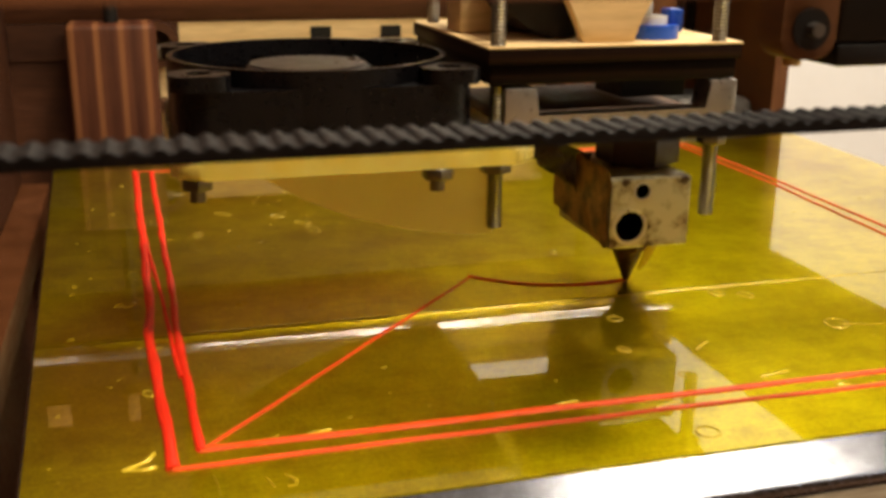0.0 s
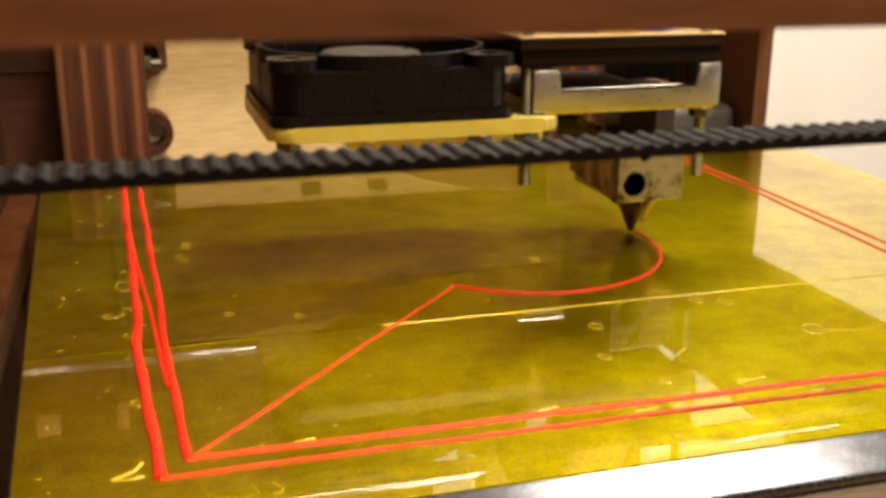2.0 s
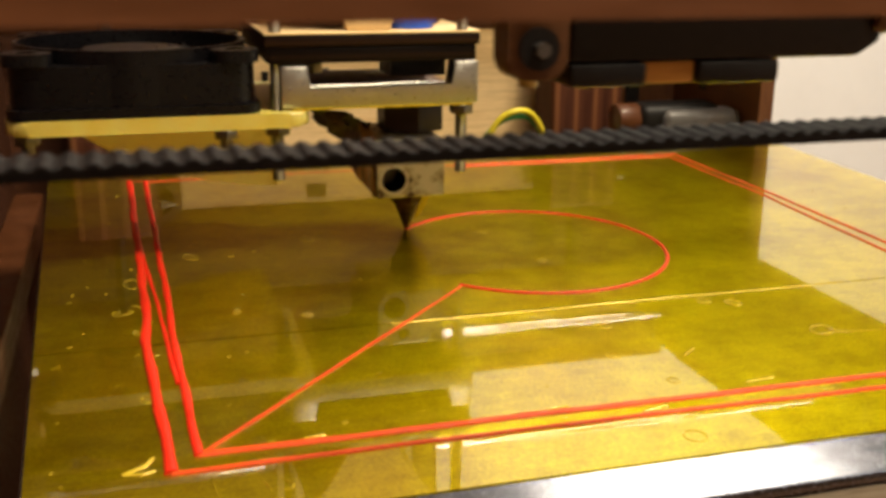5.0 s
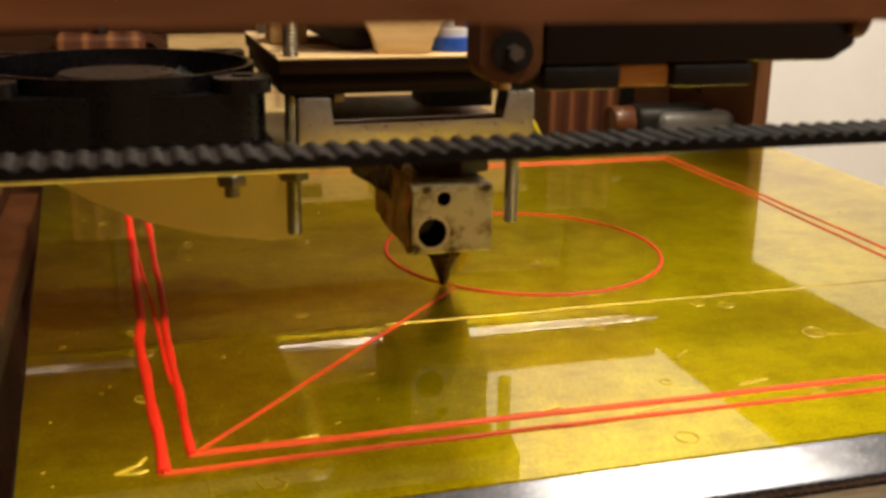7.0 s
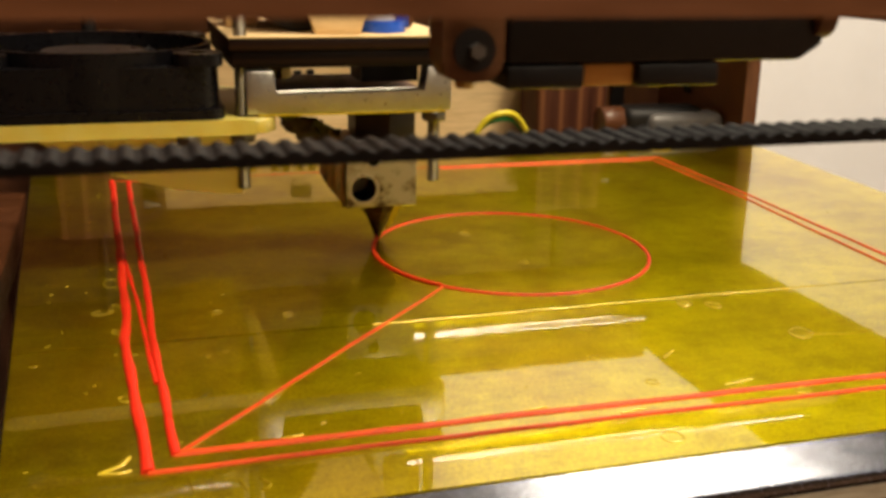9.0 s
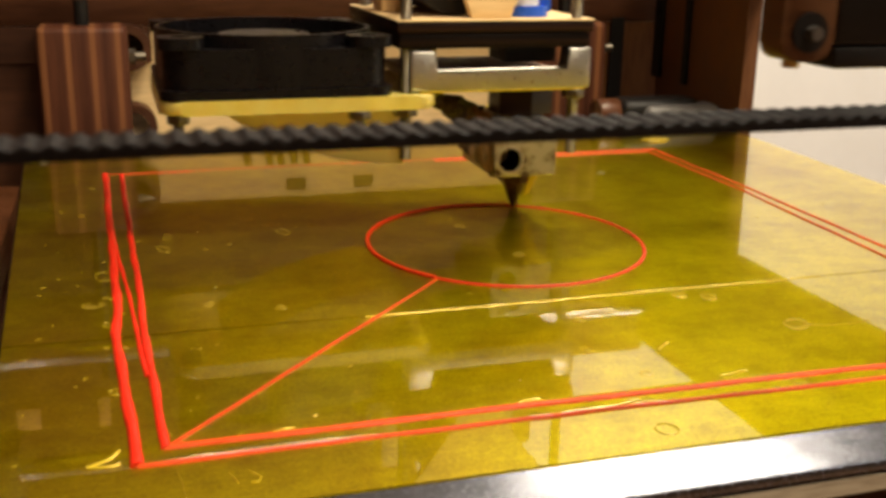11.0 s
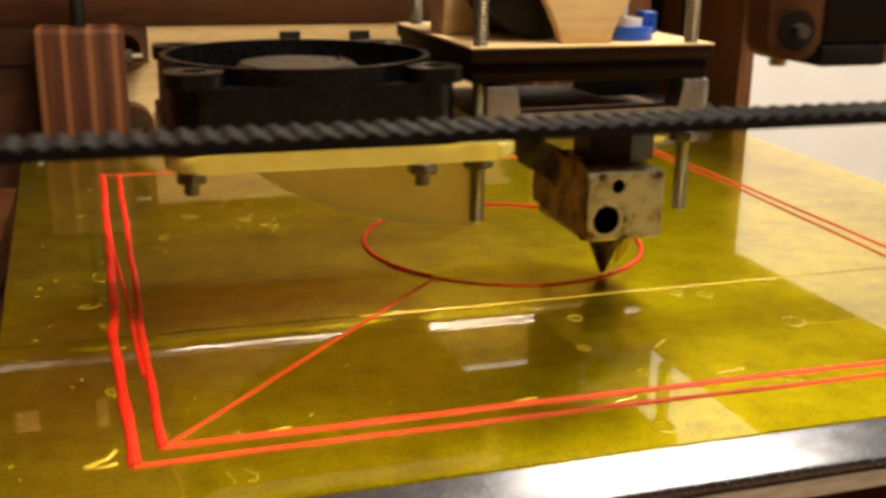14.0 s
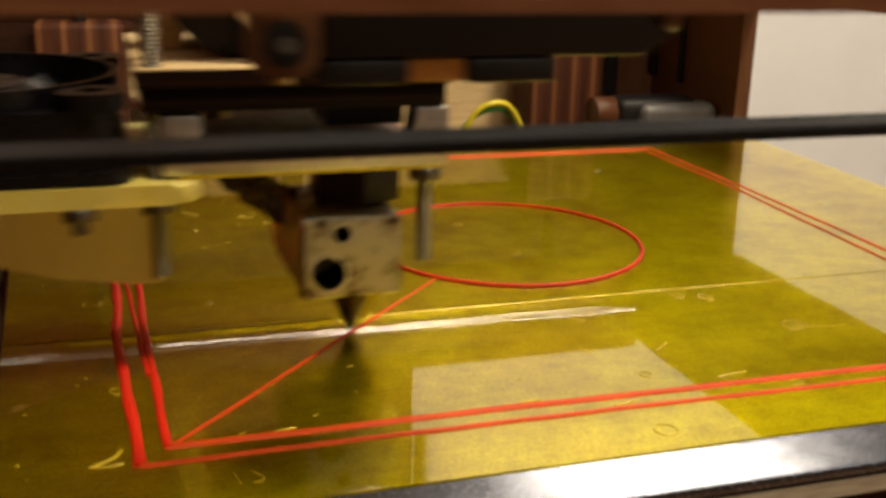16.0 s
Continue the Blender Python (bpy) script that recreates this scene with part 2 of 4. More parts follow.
# ---- mesh helpers ----


def finish(bm, smooth_angle=40):
    bmesh.ops.recalc_face_normals(bm, faces=bm.faces[:])
    lim = radians(smooth_angle)
    for f in bm.faces:
        f.smooth = True
    for e in bm.edges:
        e.smooth = len(e.link_faces) == 2 and e.calc_face_angle(0) < lim
    return bm


def part(name, bm, mat, parent=None, label=""):
    me = bpy.data.meshes.new(name)
    finish(bm)
    bm.to_mesh(me)
    bm.free()
    me.materials.append(mat)
    ob = new(name, me)
    if parent:
        ob.parent = parent
    if label:
        tagged(ob, label)
    return ob


def group_of(name, label, category, at=(0, 0, 0), group="", kind=""):
    ob = new(name)
    ob.empty_display_size = 0.01
    ob.location = at
    return tagged(ob, label, category, group, kind)


def box(x0, x1, y0, y1, z0, z1, bev=0.0, seg=2, bm=None):
    own = bmesh.new()
    bmesh.ops.create_cube(own, size=1)
    for v in own.verts:
        v.co = ((x0 + x1) / 2 + v.co.x * (x1 - x0), (y0 + y1) / 2 + v.co.y * (y1 - y0), (z0 + z1) / 2 + v.co.z * (z1 - z0))
    if bev:
        bmesh.ops.bevel(own, geom=own.edges[:], offset=bev, segments=seg, affect="EDGES", profile=0.5)
    return merge(bm, own)


def merge(bm, own):
    if bm is None:
        return own
    me = bpy.data.meshes.new("tmp")
    own.to_mesh(me)
    own.free()
    bm.from_mesh(me)
    bpy.data.meshes.remove(me)
    return bm


def tube(p0, p1, r0, r1=None, seg=20, bm=None, bev=0.0):
    p0, p1 = Vector(p0), Vector(p1)
    r1 = r0 if r1 is None else r1
    own = bmesh.new()
    d = p1 - p0
    bmesh.ops.create_cone(own, cap_ends=True, segments=seg, radius1=r0, radius2=max(r1, 1e-5), depth=d.length)
    if bev:
        rims = [e for e in own.edges if abs(e.verts[0].co.z - e.verts[1].co.z) < 1e-7]
        bmesh.ops.bevel(own, geom=rims, offset=bev, segments=2, affect="EDGES", profile=0.5)
    m = Matrix.Translation((p0 + p1) / 2) @ d.to_track_quat("Z", "Y").to_matrix().to_4x4()
    bmesh.ops.transform(own, matrix=m, verts=own.verts[:])
    return merge(bm, own)


def threaded(p0, p1, r, pitch=0.0007, seg=12, bm=None):
    """A threaded rod: rings of alternating crest and root."""
    p0, p1 = Vector(p0), Vector(p1)
    d = p1 - p0
    n = int(d.length / pitch * 2)
    own = bmesh.new()
    rings = []
    for i in range(n + 1):
        rr = r * (1.0 if i % 2 else 0.86)
        rings.append([own.verts.new((rr * math.cos(a), rr * math.sin(a), d.length * i / n)) for a in (2 * math.pi * k / seg for k in range(seg))])
    for a, b in zip(rings, rings[1:]):
        for k in range(seg):
            own.faces.new((a[k], a[(k + 1) % seg], b[(k + 1) % seg], b[k]))
    own.faces.new(rings[0][::-1])
    own.faces.new(rings[-1])
    m = Matrix.Translation(p0) @ d.to_track_quat("Z", "Y").to_matrix().to_4x4()
    bmesh.ops.transform(own, matrix=m, verts=own.verts[:])
    return merge(bm, own)


def prism(outline, axis, a, b, bev=0.0, bm=None):
    """An outline in the plane across axis, drawn out from a to b."""
    own = bmesh.new()

    def place(p, h):
        q = list(p)
        q.insert(axis, h)
        return q
    lo = [own.verts.new(place(p, a)) for p in outline]
    hi = [own.verts.new(place(p, b)) for p in outline]
    n = len(outline)
    own.faces.new(lo)
    own.faces.new(hi[::-1])
    for i in range(n):
        own.faces.new((lo[i], hi[i], hi[(i + 1) % n], lo[(i + 1) % n]))
    if bev:
        bmesh.ops.bevel(own, geom=own.edges[:], offset=bev, segments=2, affect="EDGES", profile=0.5)
    return merge(bm, own)


def framed(outline, hole, axis, a, b, bm=None):
    """A plate with a hole: both outlines have the same number of points."""
    own = bmesh.new()

    def place(p, h):
        q = list(p)
        q.insert(axis, h)
        return own.verts.new(q)
    rings = [[place(p, h) for p in o] for o in (outline, hole) for h in (a, b)]
    oa, ob_, ha, hb = rings
    n = len(outline)
    for i in range(n):
        j = (i + 1) % n
        own.faces.new((oa[i], oa[j], ob_[j], ob_[i]))
        own.faces.new((ha[i], hb[i], hb[j], ha[j]))
        own.faces.new((oa[i], ha[i], ha[j], oa[j]))
        own.faces.new((ob_[i], ob_[j], hb[j], hb[i]))
    return merge(bm, own)


def rounded(x0, x1, y0, y1, r, seg=6):
    pts = []
    for cx, cy, a0 in ((x1 - r, y1 - r, 0), (x0 + r, y1 - r, 90), (x0 + r, y0 + r, 180), (x1 - r, y0 + r, 270)):
        for k in range(seg + 1):
            a = radians(a0 + 90 * k / seg)
            pts.append((cx + r * math.cos(a), cy + r * math.sin(a)))
    return pts


def hexnut(x, y, z0, z1, r, bm=None):
    return tube((x, y, z0), (x, y, z1), r, seg=6, bm=bm, bev=r * 0.08)


def strand(points, width, height, z=0.0, wobble=0.0, seed=1, step=0.002):
    """A printed bead along points of the bed: a low rounded ridge."""
    rnd = random.Random(seed)
    dense = []
    for (xa, ya), (xb, yb) in zip(points, points[1:]):
        k = max(1, int(math.hypot(xb - xa, yb - ya) / step))
        dense += [(xa + (xb - xa) * i / k, ya + (yb - ya) * i / k) for i in range(k)]
    dense.append(points[-1])
    bm = bmesh.new()
    rows = []
    ph = rnd.random() * 6
    for i, (x, y) in enumerate(dense):
        x0, y0 = dense[max(0, i - 1)]
        x1, y1 = dense[min(len(dense) - 1, i + 1)]
        dx, dy = x1 - x0, y1 - y0
        l = math.hypot(dx, dy) or 1
        nx, ny = -dy / l, dx / l
        w = width * (1 + 0.18 * math.sin(i * 0.7 + ph) * rnd.random())
        off = wobble * (math.sin(i * 0.23 + ph) + 0.5 * math.sin(i * 0.61 + 2 * ph))
        rows.append([bm.verts.new((x + nx * (off + w * s), y + ny * (off + w * s), z + h * height)) for s, h in
                     ((-0.5, 0), (-0.42, 0.6), (-0.2, 0.95), (0.2, 1), (0.42, 0.6), (0.5, 0))])
    for a, b in zip(rows, rows[1:]):
        for k in range(5):
            bm.faces.new((a[k], b[k], b[k + 1], a[k + 1]))
    bm.faces.new(rows[0])
    bm.faces.new(rows[-1][::-1])
    return bm

# ---- the room ----
ROOM = (-1.5, 1.7, -1.8, 1.5, -0.9, 2.1)
X0, X1, Y0, Y1, Z0, Z1 = ROOM
tagged(part("floor", box(X0, X1, Y0, Y1, Z0 - 0.1, Z0), M_FLOOR), "plain brown wooden floor of the room", "floor", kind="structure")
tagged(part("ceiling", box(X0 - 0.1, X1 + 0.1, Y0 - 0.1, Y1 + 0.1, Z1, Z1 + 0.1), M_WALL), "plain white painted ceiling", "ceiling", kind="structure")
# west and south walls are out of view, coloured dim to limit fill light
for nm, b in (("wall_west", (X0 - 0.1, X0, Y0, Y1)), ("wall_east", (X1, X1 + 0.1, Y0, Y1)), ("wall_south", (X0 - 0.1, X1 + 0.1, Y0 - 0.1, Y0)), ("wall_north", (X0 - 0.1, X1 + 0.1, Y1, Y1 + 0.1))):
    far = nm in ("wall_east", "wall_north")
    tagged(part(nm, box(*b, Z0, Z1), M_WALL if far else M_DIM), "plain white painted room wall behind the printer" if far else "unseen room wall in dim brown to cut bounce light", "wall", kind="structure")
table = group_of("table", "plain brown wooden table carrying the printer", "table", (0, 0, Z0))
part("tabletop", box(-0.5, 0.8, -0.45, 0.6, 0.735, 0.765, 0.004), M_FLOOR, table)
for tx in (-0.45, 0.75):
    for ty in (-0.4, 0.55):
        part("leg", box(tx - 0.025, tx + 0.025, ty - 0.025, ty + 0.025, 0.0, 0.735, 0.003), M_FLOOR, table)

# ---- printer case ----
FL = -0.135
case = group_of("printer_case", "brown stained plywood printer case with cut openings", "printer case", (0, 0, FL))


def at_case(bm):
    bmesh.ops.translate(bm, vec=(0, 0, -FL), verts=bm.verts[:])
    return bm


XL, XR, YF, YB, ZT, ZF = -0.047, 0.232, -0.088, 0.293, 0.113, 0.165
part("back_panel", at_case(box(-0.002, 0.205, YB, YB + 0.006, FL, 0.0355)), M_PALE, case, "pale unstained plywood back panel")
part("back_board", at_case(box(XL - 0.006, -0.0022, YB, YB + 0.006, FL, 0.0355)), M_DARK, case, "dark brown back board")
part("back_board", at_case(box(0.2055, XR + 0.006, YB, YB + 0.006, FL, 0.0355)), M_SIDE, case)
part("back_beam", at_case(box(XL - 0.006, XR + 0.006, YB - 0.001, YB + 0.006, 0.0358, 0.072, 0.0004)), M_DARK, case, "dark brown upper back beam")
part("back_beam", at_case(box(XL - 0.006, XR + 0.006, YB - 0.0005, YB + 0.006, 0.0722, ZT, 0.0004)), M_STAIN, case, "reddish-brown upper back beam")
part("back_hood", at_case(box(XL - 0.006, 0.1248, YB + 0.0005, YB + 0.006, ZT + 0.0003, 0.34, 0.0008)), M_HOOD, case, "orange-brown raised part of the back panel")
part("back_ledge", at_case(box(0.1252, XR + 0.006, YB + 0.0005, YB + 0.006, ZT + 0.0003, 0.1215, 0.0004)), M_SIDE, case, "brown ledge over the back beam")
# left panel's unseen upper part is added height that darkens the bed's left
part("left_panel", at_case(box(XL - 0.006, XL, YF + 0.0065, YB - 0.0045, FL, 0.30)), M_DARK, case, "dark brown left side panel")
right = at_case(framed([(YF + 0.0065, FL), (YB - 0.0045, FL), (YB - 0.0045, ZT), (YF + 0.0065, ZT)],
                       [(YF + 0.04, -0.07), (0.2192, -0.07), (0.2192, 0.051), (YF + 0.04, 0.051)], 0, XR, XR + 0.006))
part("right_panel", right, M_SIDE, case, "brown side panel with a large cut opening")
# front panel's top is out of view, its height set to shade the head
front = at_case(framed([(XL - 0.006, FL), (XR + 0.006, FL), (XR + 0.006, ZF), (XL - 0.006, ZF)],
                       [(XL + 0.022, -0.07), (XR - 0.02, -0.07), (XR - 0.02, 0.0706), (XL + 0.022, 0.0706)], 1, YF, YF + 0.006))
part("front_panel", front, M_STAIN, case, "orange-brown stained front panel over the opening")
part("bottom_panel", at_case(box(XL, XR, YF + 0.0065, YB - 0.0045, FL, FL + 0.006)), M_DARK, case)
part("rear_rod", at_case(tube((XL, 0.265, 0.0858), (XR, 0.265, 0.0858), 0.0048, seg=40)), M_CHROME, case, "polished steel guide rod")
part("corner_board", at_case(box(XL, 0.0152, YB - 0.0015, YB - 0.0002, 0.022, 0.0356)), M_DARK, case, "dark brown corner board")
for k, (tx0, tx1, tz0, tz1) in enumerate(((-0.052, -0.038, 0.119, 0.129), (-0.0155, -0.0105, 0.117, 0.130))):
    part("wood_tab", at_case(box(tx0, tx1, YB - 0.0015, YB + 0.0003, tz0, tz1, 0.0003)), M_TAB, case, "orange bare wooden tab")
for bx, bz in ((0.0065, 0.0283), (0.0070, -0.0015)):
    b = framed([(bx + 0.0085 * math.cos(a), bz + 0.0085 * math.sin(a)) for a in [2 * math.pi * k / 24 for k in range(24)]],
               [(bx + 0.0055 * math.cos(a), bz + 0.0055 * math.sin(a)) for a in [2 * math.pi * k / 24 for k in range(24)]], 1, 0.280, YB - 0.0018)
    part("bearing_ring", at_case(b), M_DARK, case, "dark brown round wooden bearing ring")
for i, (sy, sw) in enumerate(((0.2865, 0.0035), (0.262, 0.0018))):
    part("slot_cover", at_case(box(XR - 0.0015, XR + 0.001, sy - sw, sy + sw, 0.012, 0.1)), M_BLACK, case, "black vertical strip")
part("slot_cover", at_case(box(0.2105, 0.2165, YB - 0.002, YB + 0.001, 0.0, 0.0374)), M_BLACK, case, "black vertical strip")
part("floor_rail", at_case(box(XL + 0.0002, -0.036, -0.08, 0.28, -0.034, -0.022, 0.001)), M_STAIN, case)
# small paper marks and square holes on the pale back panel
for hx in (0.0707, 0.0994):
    part("square_hole", at_case(box(hx - 0.0041, hx + 0.0041, YB - 0.0008, YB + 0.001, 0.0283, 0.0330)), M_BLACK, case, "small dark square hole")
for hx, hz in ((0.0505, 0.0), (0.0595, 0.0003), (0.0640, 0.0006), (0.0695, 0.0003), (0.0748, 0.0006)):
    part("pin", at_case(tube((hx, YB - 0.0035, 0.0140 + hz), (hx, YB - 0.0035, 0.0203 + hz), 0.0013, 0.0016, 8)), M_BLACK, case, "dark pin on the back panel")

# ---- laminated bearing blocks of the lift, with their rods ----
pillar = group_of("lift_bearing_block", "reddish-brown laminated plywood bearing block of the bed lift", "bearing block", (-0.0102, 0.272, -0.05), "bearing blocks of the bed lift")
part("block", box(-0.0148, 0.0165, -0.010, 0.012, 0.0, 0.0878, 0.0022, 3), M_EDGE_X, pillar)
part("rod", tube((0.001, 0.0, 0.0878), (0.001, 0.0, 0.150), 0.0026), M_BLACK, pillar, "dark lift rod")
part("bolt", tube((0.0165, -0.002, 0.0765), (0.0225, -0.002, 0.0765), 0.0017, seg=10), M_STEEL, pillar, "zinc bolt end")
part("nut", tube((0.0165, -0.002, 0.0765), (0.0189, -0.002, 0.0765), 0.003, seg=6), M_STEEL, pillar)
copy_thing(pillar, pose(0.1795, 0.275, -0.05))

# ---- heated bed ----
bed = group_of("heated_bed", "heated aluminium print bed covered with amber film strips", "print bed", (0.095, 0.098, -0.02))


def at_bed(bm):
    bmesh.ops.translate(bm, vec=(-0.095, -0.098, 0.02), verts=bm.verts[:])
    return bm


BY0, BY1 = -0.0258, 0.2245


def left_edge(y):
    return -0.0208 - 0.0385 * y


def right_edge(y):
    return 0.2215 + 0.042 * y


def sheet(y0, y1, z0, z1, inset, bev=0.0):
    """A sheet over the bed from front to back, with its slightly spreading sides."""
    return at_bed(prism([(left_edge(y0) + inset, y0), (right_edge(y0) - inset, y0), (right_edge(y1) - inset, y1), (left_edge(y1) + inset, y1)], 2, z0, z1, bev))


part("plate", sheet(BY0, BY1, -0.0026, -0.0003, 0.0, 0.0007), M_ALU, bed, "scuffed bare aluminium plate")
part("carrier_board", sheet(BY0 + 0.0008, BY1 - 0.003, -0.0060, -0.0031, 0.003, 0.0004), M_WEATHER, bed, "grey weathered plywood carrier board")
part("film_strip", sheet(-0.0148, 0.0516, -0.0003, 0.0, 0.0006), M_KAPTON, bed)
part("film_strip", sheet(0.0518, BY1 - 0.003, -0.0003, 0.00008, 0.0006), M_KAPTON, bed)
part("film_seam", at_bed(strand([(0.045, 0.0514), (0.06, 0.0513), (0.136, 0.0517), (0.150, 0.0517)], 0.00032, 0.00014, 0.0, 0.0001, 4)), M_FILM_EDGE, bed, "bright yellow overlap of two film strips")

# one long crease running from a bubble
part("film_crease", at_bed(strand([(0.1268, 0.0262), (0.131, 0.0245), (0.1365, 0.0236), (0.142, 0.0244)], 0.0001, 0.0001, 0.00002, 0.0001, 31)), M_FILM_EDGE, bed)
# air bubbles and creases in the film: low rings and dashes
rnd = random.Random(7)


def ring(x, y, rx, ry, w=0.0003, turn=0.0, gap=0.0):
    n = 22
    pts = []
    for k in range(n + 1):
        a = 2 * math.pi * (1 - gap) * k / n
        px, py = rx * math.cos(a), ry * math.sin(a)
        pts.append((x + px * math.cos(turn) - py * math.sin(turn), y + px * math.sin(turn) + py * math.cos(turn)))
    part("air_bubble", at_bed(strand(pts, w, 0.00012, 0.00002, 0.0, int(x * 9999) % 97, 0.01)), M_FILM_EDGE, bed)


for x, y, rx, ry in ((0.1265, 0.0265, 0.0026, 0.0022), (0.118, 0.0455, 0.0018, 0.0014), (0.1125, 0.048, 0.0016, 0.0014), (0.0855, 0.0395, 0.0014, 0.0014),
                     (-0.0045, 0.0895, 0.0016, 0.0032), (0.0385, 0.116, 0.0015, 0.003), (0.037, 0.123, 0.0010, 0.0022), (0.009, 0.107, 0.0012, 0.0026), (-0.0065, 0.071, 0.0012, 0.0022),
                     (-0.002, 0.074, 0.0009, 0.0014), (0.0105, 0.118, 0.0010, 0.002), (0.016, 0.066, 0.0008, 0.0012), (0.086, 0.0115, 0.001, 0.0012),
                     (-0.0034, 0.0585, 0.0009, 0.0014), (0.0297, 0.0608, 0.0011, 0.0010), (-0.0028, 0.0269, 0.0013, 0.0008), (0.079, -0.0088, 0.0019, 0.0018), (0.1102, 0.0021, 0.0015, 0.0011),
                     (0.0806, 0.0246, 0.0013, 0.0010), (0.0178, 0.1362, 0.0014, 0.0022), (0.0313, 0.1301, 0.0012, 0.0018), (0.0835, 0.111, 0.0015, 0.0012), (0.0896, 0.0838, 0.0016, 0.0010)):
    ring(x, y, rx, ry, 0.00024, rnd.random() * 3, 0.12 * rnd.random())
for k in range(96):
    x, y = rnd.uniform(-0.018, 0.205), rnd.uniform(-0.013, 0.21)
    if rnd.random() < 0.6:
        x, y = rnd.uniform(-0.019, 0.05), rnd.uniform(0.0, 0.16)
    a, l = rnd.uniform(-0.6, 0.6), rnd.uniform(0.0002, 0.0010)
    part("film_crease", at_bed(strand([(x, y), (x + l * math.cos(a), y + l * math.sin(a)), (x + 1.6 * l * math.cos(a + 0.5), y + 1.6 * l * math.sin(a + 0.5))], rnd.uniform(0.00008, 0.00018), 0.0001, 0.00008, 0, k, 0.003)), M_FILM_EDGE, bed)
# folds at the front corner of the film and lifted scraps
for pts, w in (([(-0.0068, 0.0012), (-0.0035, 0.0034), (-0.0024, 0.0056)], 0.0007), ([(-0.0068, 0.0012), (-0.004, 0.0008), (-0.0022, 0.0014)], 0.0004), ([(0.0055, -0.003), (0.006, -0.011)], 0.00012),
               ([(0.0125, -0.0055), (0.0132, -0.0085)], 0.0002), ([(0.0150, -0.0055), (0.0165, -0.0075), (0.0160, -0.0088), (0.0150, -0.0086)], 0.0002), ([(0.060, 0.0060), (0.064, 0.0064)], 0.0004), ([(0.020, 0.0060), (0.0235, 0.0064)], 0.0003),
               ([(0.075, 0.0012), (0.080, 0.0022)], 0.0005), ([(0.098, 0.0075), (0.104, 0.0082)], 0.0005), ([(0.093, 0.021), (0.097, 0.024)], 0.0003)):
    part("film_fold", at_bed(strand(pts, w, 0.0002, 0.00004, 0.0001, len(pts), 0.0008)), M_FILM_EDGE, bed)
part("film_scrap", at_bed(prism([(0.184, 0.2075), (0.192, 0.2125), (0.1965, 0.2075), (0.191, 0.2015), (0.186, 0.203)], 2, 0.0001, 0.0004)), M_FILM_EDGE, bed, "torn scrap of yellow film")
for sx, sy in ((-0.0235, 0.219), (0.2125, 0.219), (0.1965, 0.2205)):
    part("screw", at_bed(tube((sx, sy, -0.001), (sx, sy, 0.0016), 0.0026, 0.0022, 16)), M_STEEL, bed, "countersunk steel screw")

# ---- printed lines ----
H = 0.0004
outline = group_of("printed_outline", "bright red printed plastic border lines on the bed", "printed part", (0, 0, 0.0))
part("outer_bead", strand([(-0.0040, 0.1915), (-0.0029, 0.132), (-0.0022, 0.093), (-0.0018, 0.067), (-0.0026, 0.0545), (-0.0016, 0.040), (-0.0011, 0.0276), (-0.0005, 0.0144), (0.0, 0.0)], 0.0019, 0.0007, 0, 0.00012, 2), M_RED, outline, "thick wavy red bead")
part("inner_bead", strand([(0.0007, 0.190), (0.0019, 0.120), (0.0026, 0.084), (0.0028, 0.056), (0.0034, 0.0312), (0.0038, 0.0133), (0.0042, 0.0046)], 0.0015, 0.0006, 0, 0.0001, 3), M_RED, outline)
part("middle_bead", strand([(-0.0032, 0.16), (-0.0023, 0.121), (0.0, 0.0847), (0.0013, 0.0565), (0.0026, 0.032)], 0.0009, H, 0, 0.0001, 5), M_RED, outline)
part("outer_bead", strand([(0.0, 0.0), (0.056, 0.0002), (0.126, -0.0006), (0.1795, 0.0)], 0.0011, H, 0, 0.0001, 6), M_RED_THIN, outline)
part("inner_bead", strand([(0.004, 0.005), (0.058, 0.0048), (0.129, 0.0040), (0.1745, 0.0045)], 0.0017, H, 0, 0.0001, 7), M_RED_THIN, outline)
part("outer_bead", strand([(0.1795, 0.0), (0.180, 0.066), (0.1816, 0.13), (0.1812, 0.1915)], 0.0011, H, 0, 0.0001, 8), M_RED_THIN, outline)
part("inner_bead", strand([(0.1745, 0.0045), (0.1748, 0.061), (0.1782, 0.13), (0.1775, 0.188)], 0.0009, H, 0, 0.0001, 9), M_RED_THIN, outline)
part("outer_bead", strand([(0.1812, 0.1915), (0.14, 0.1915), (0.10, 0.1915)], 0.0010, H, 0, 0.0001, 10), M_RED_THIN, outline)
# left back beads are narrowed to look faint under the bed's reflection
part("outer_bead", strand([(0.10, 0.1915), (0.05, 0.1915), (-0.004, 0.1915)], 0.00045, H * 0.5, 0, 0.0001, 14), M_RED_THIN, outline, "red bead thinned to look faint under the reflection")
part("inner_bead", strand([(0.1775, 0.188), (0.14, 0.188), (0.10, 0.1885)], 0.0007, H, 0, 0.0001, 11), M_RED_THIN, outline)
part("inner_bead", strand([(0.022, 0.1898), (0.010, 0.190), (0.0007, 0.190)], 0.0005, H * 0.5, 0, 0.0001, 15), M_RED_THIN, outline)
tagged(part("printed_line", strand([(0.0048, 0.0052), (0.0655, 0.0705)], 0.00058, H, 0, 0.00008, 12), M_RED_THIN), "thin red printed line across the bed to the circle", "printed part")

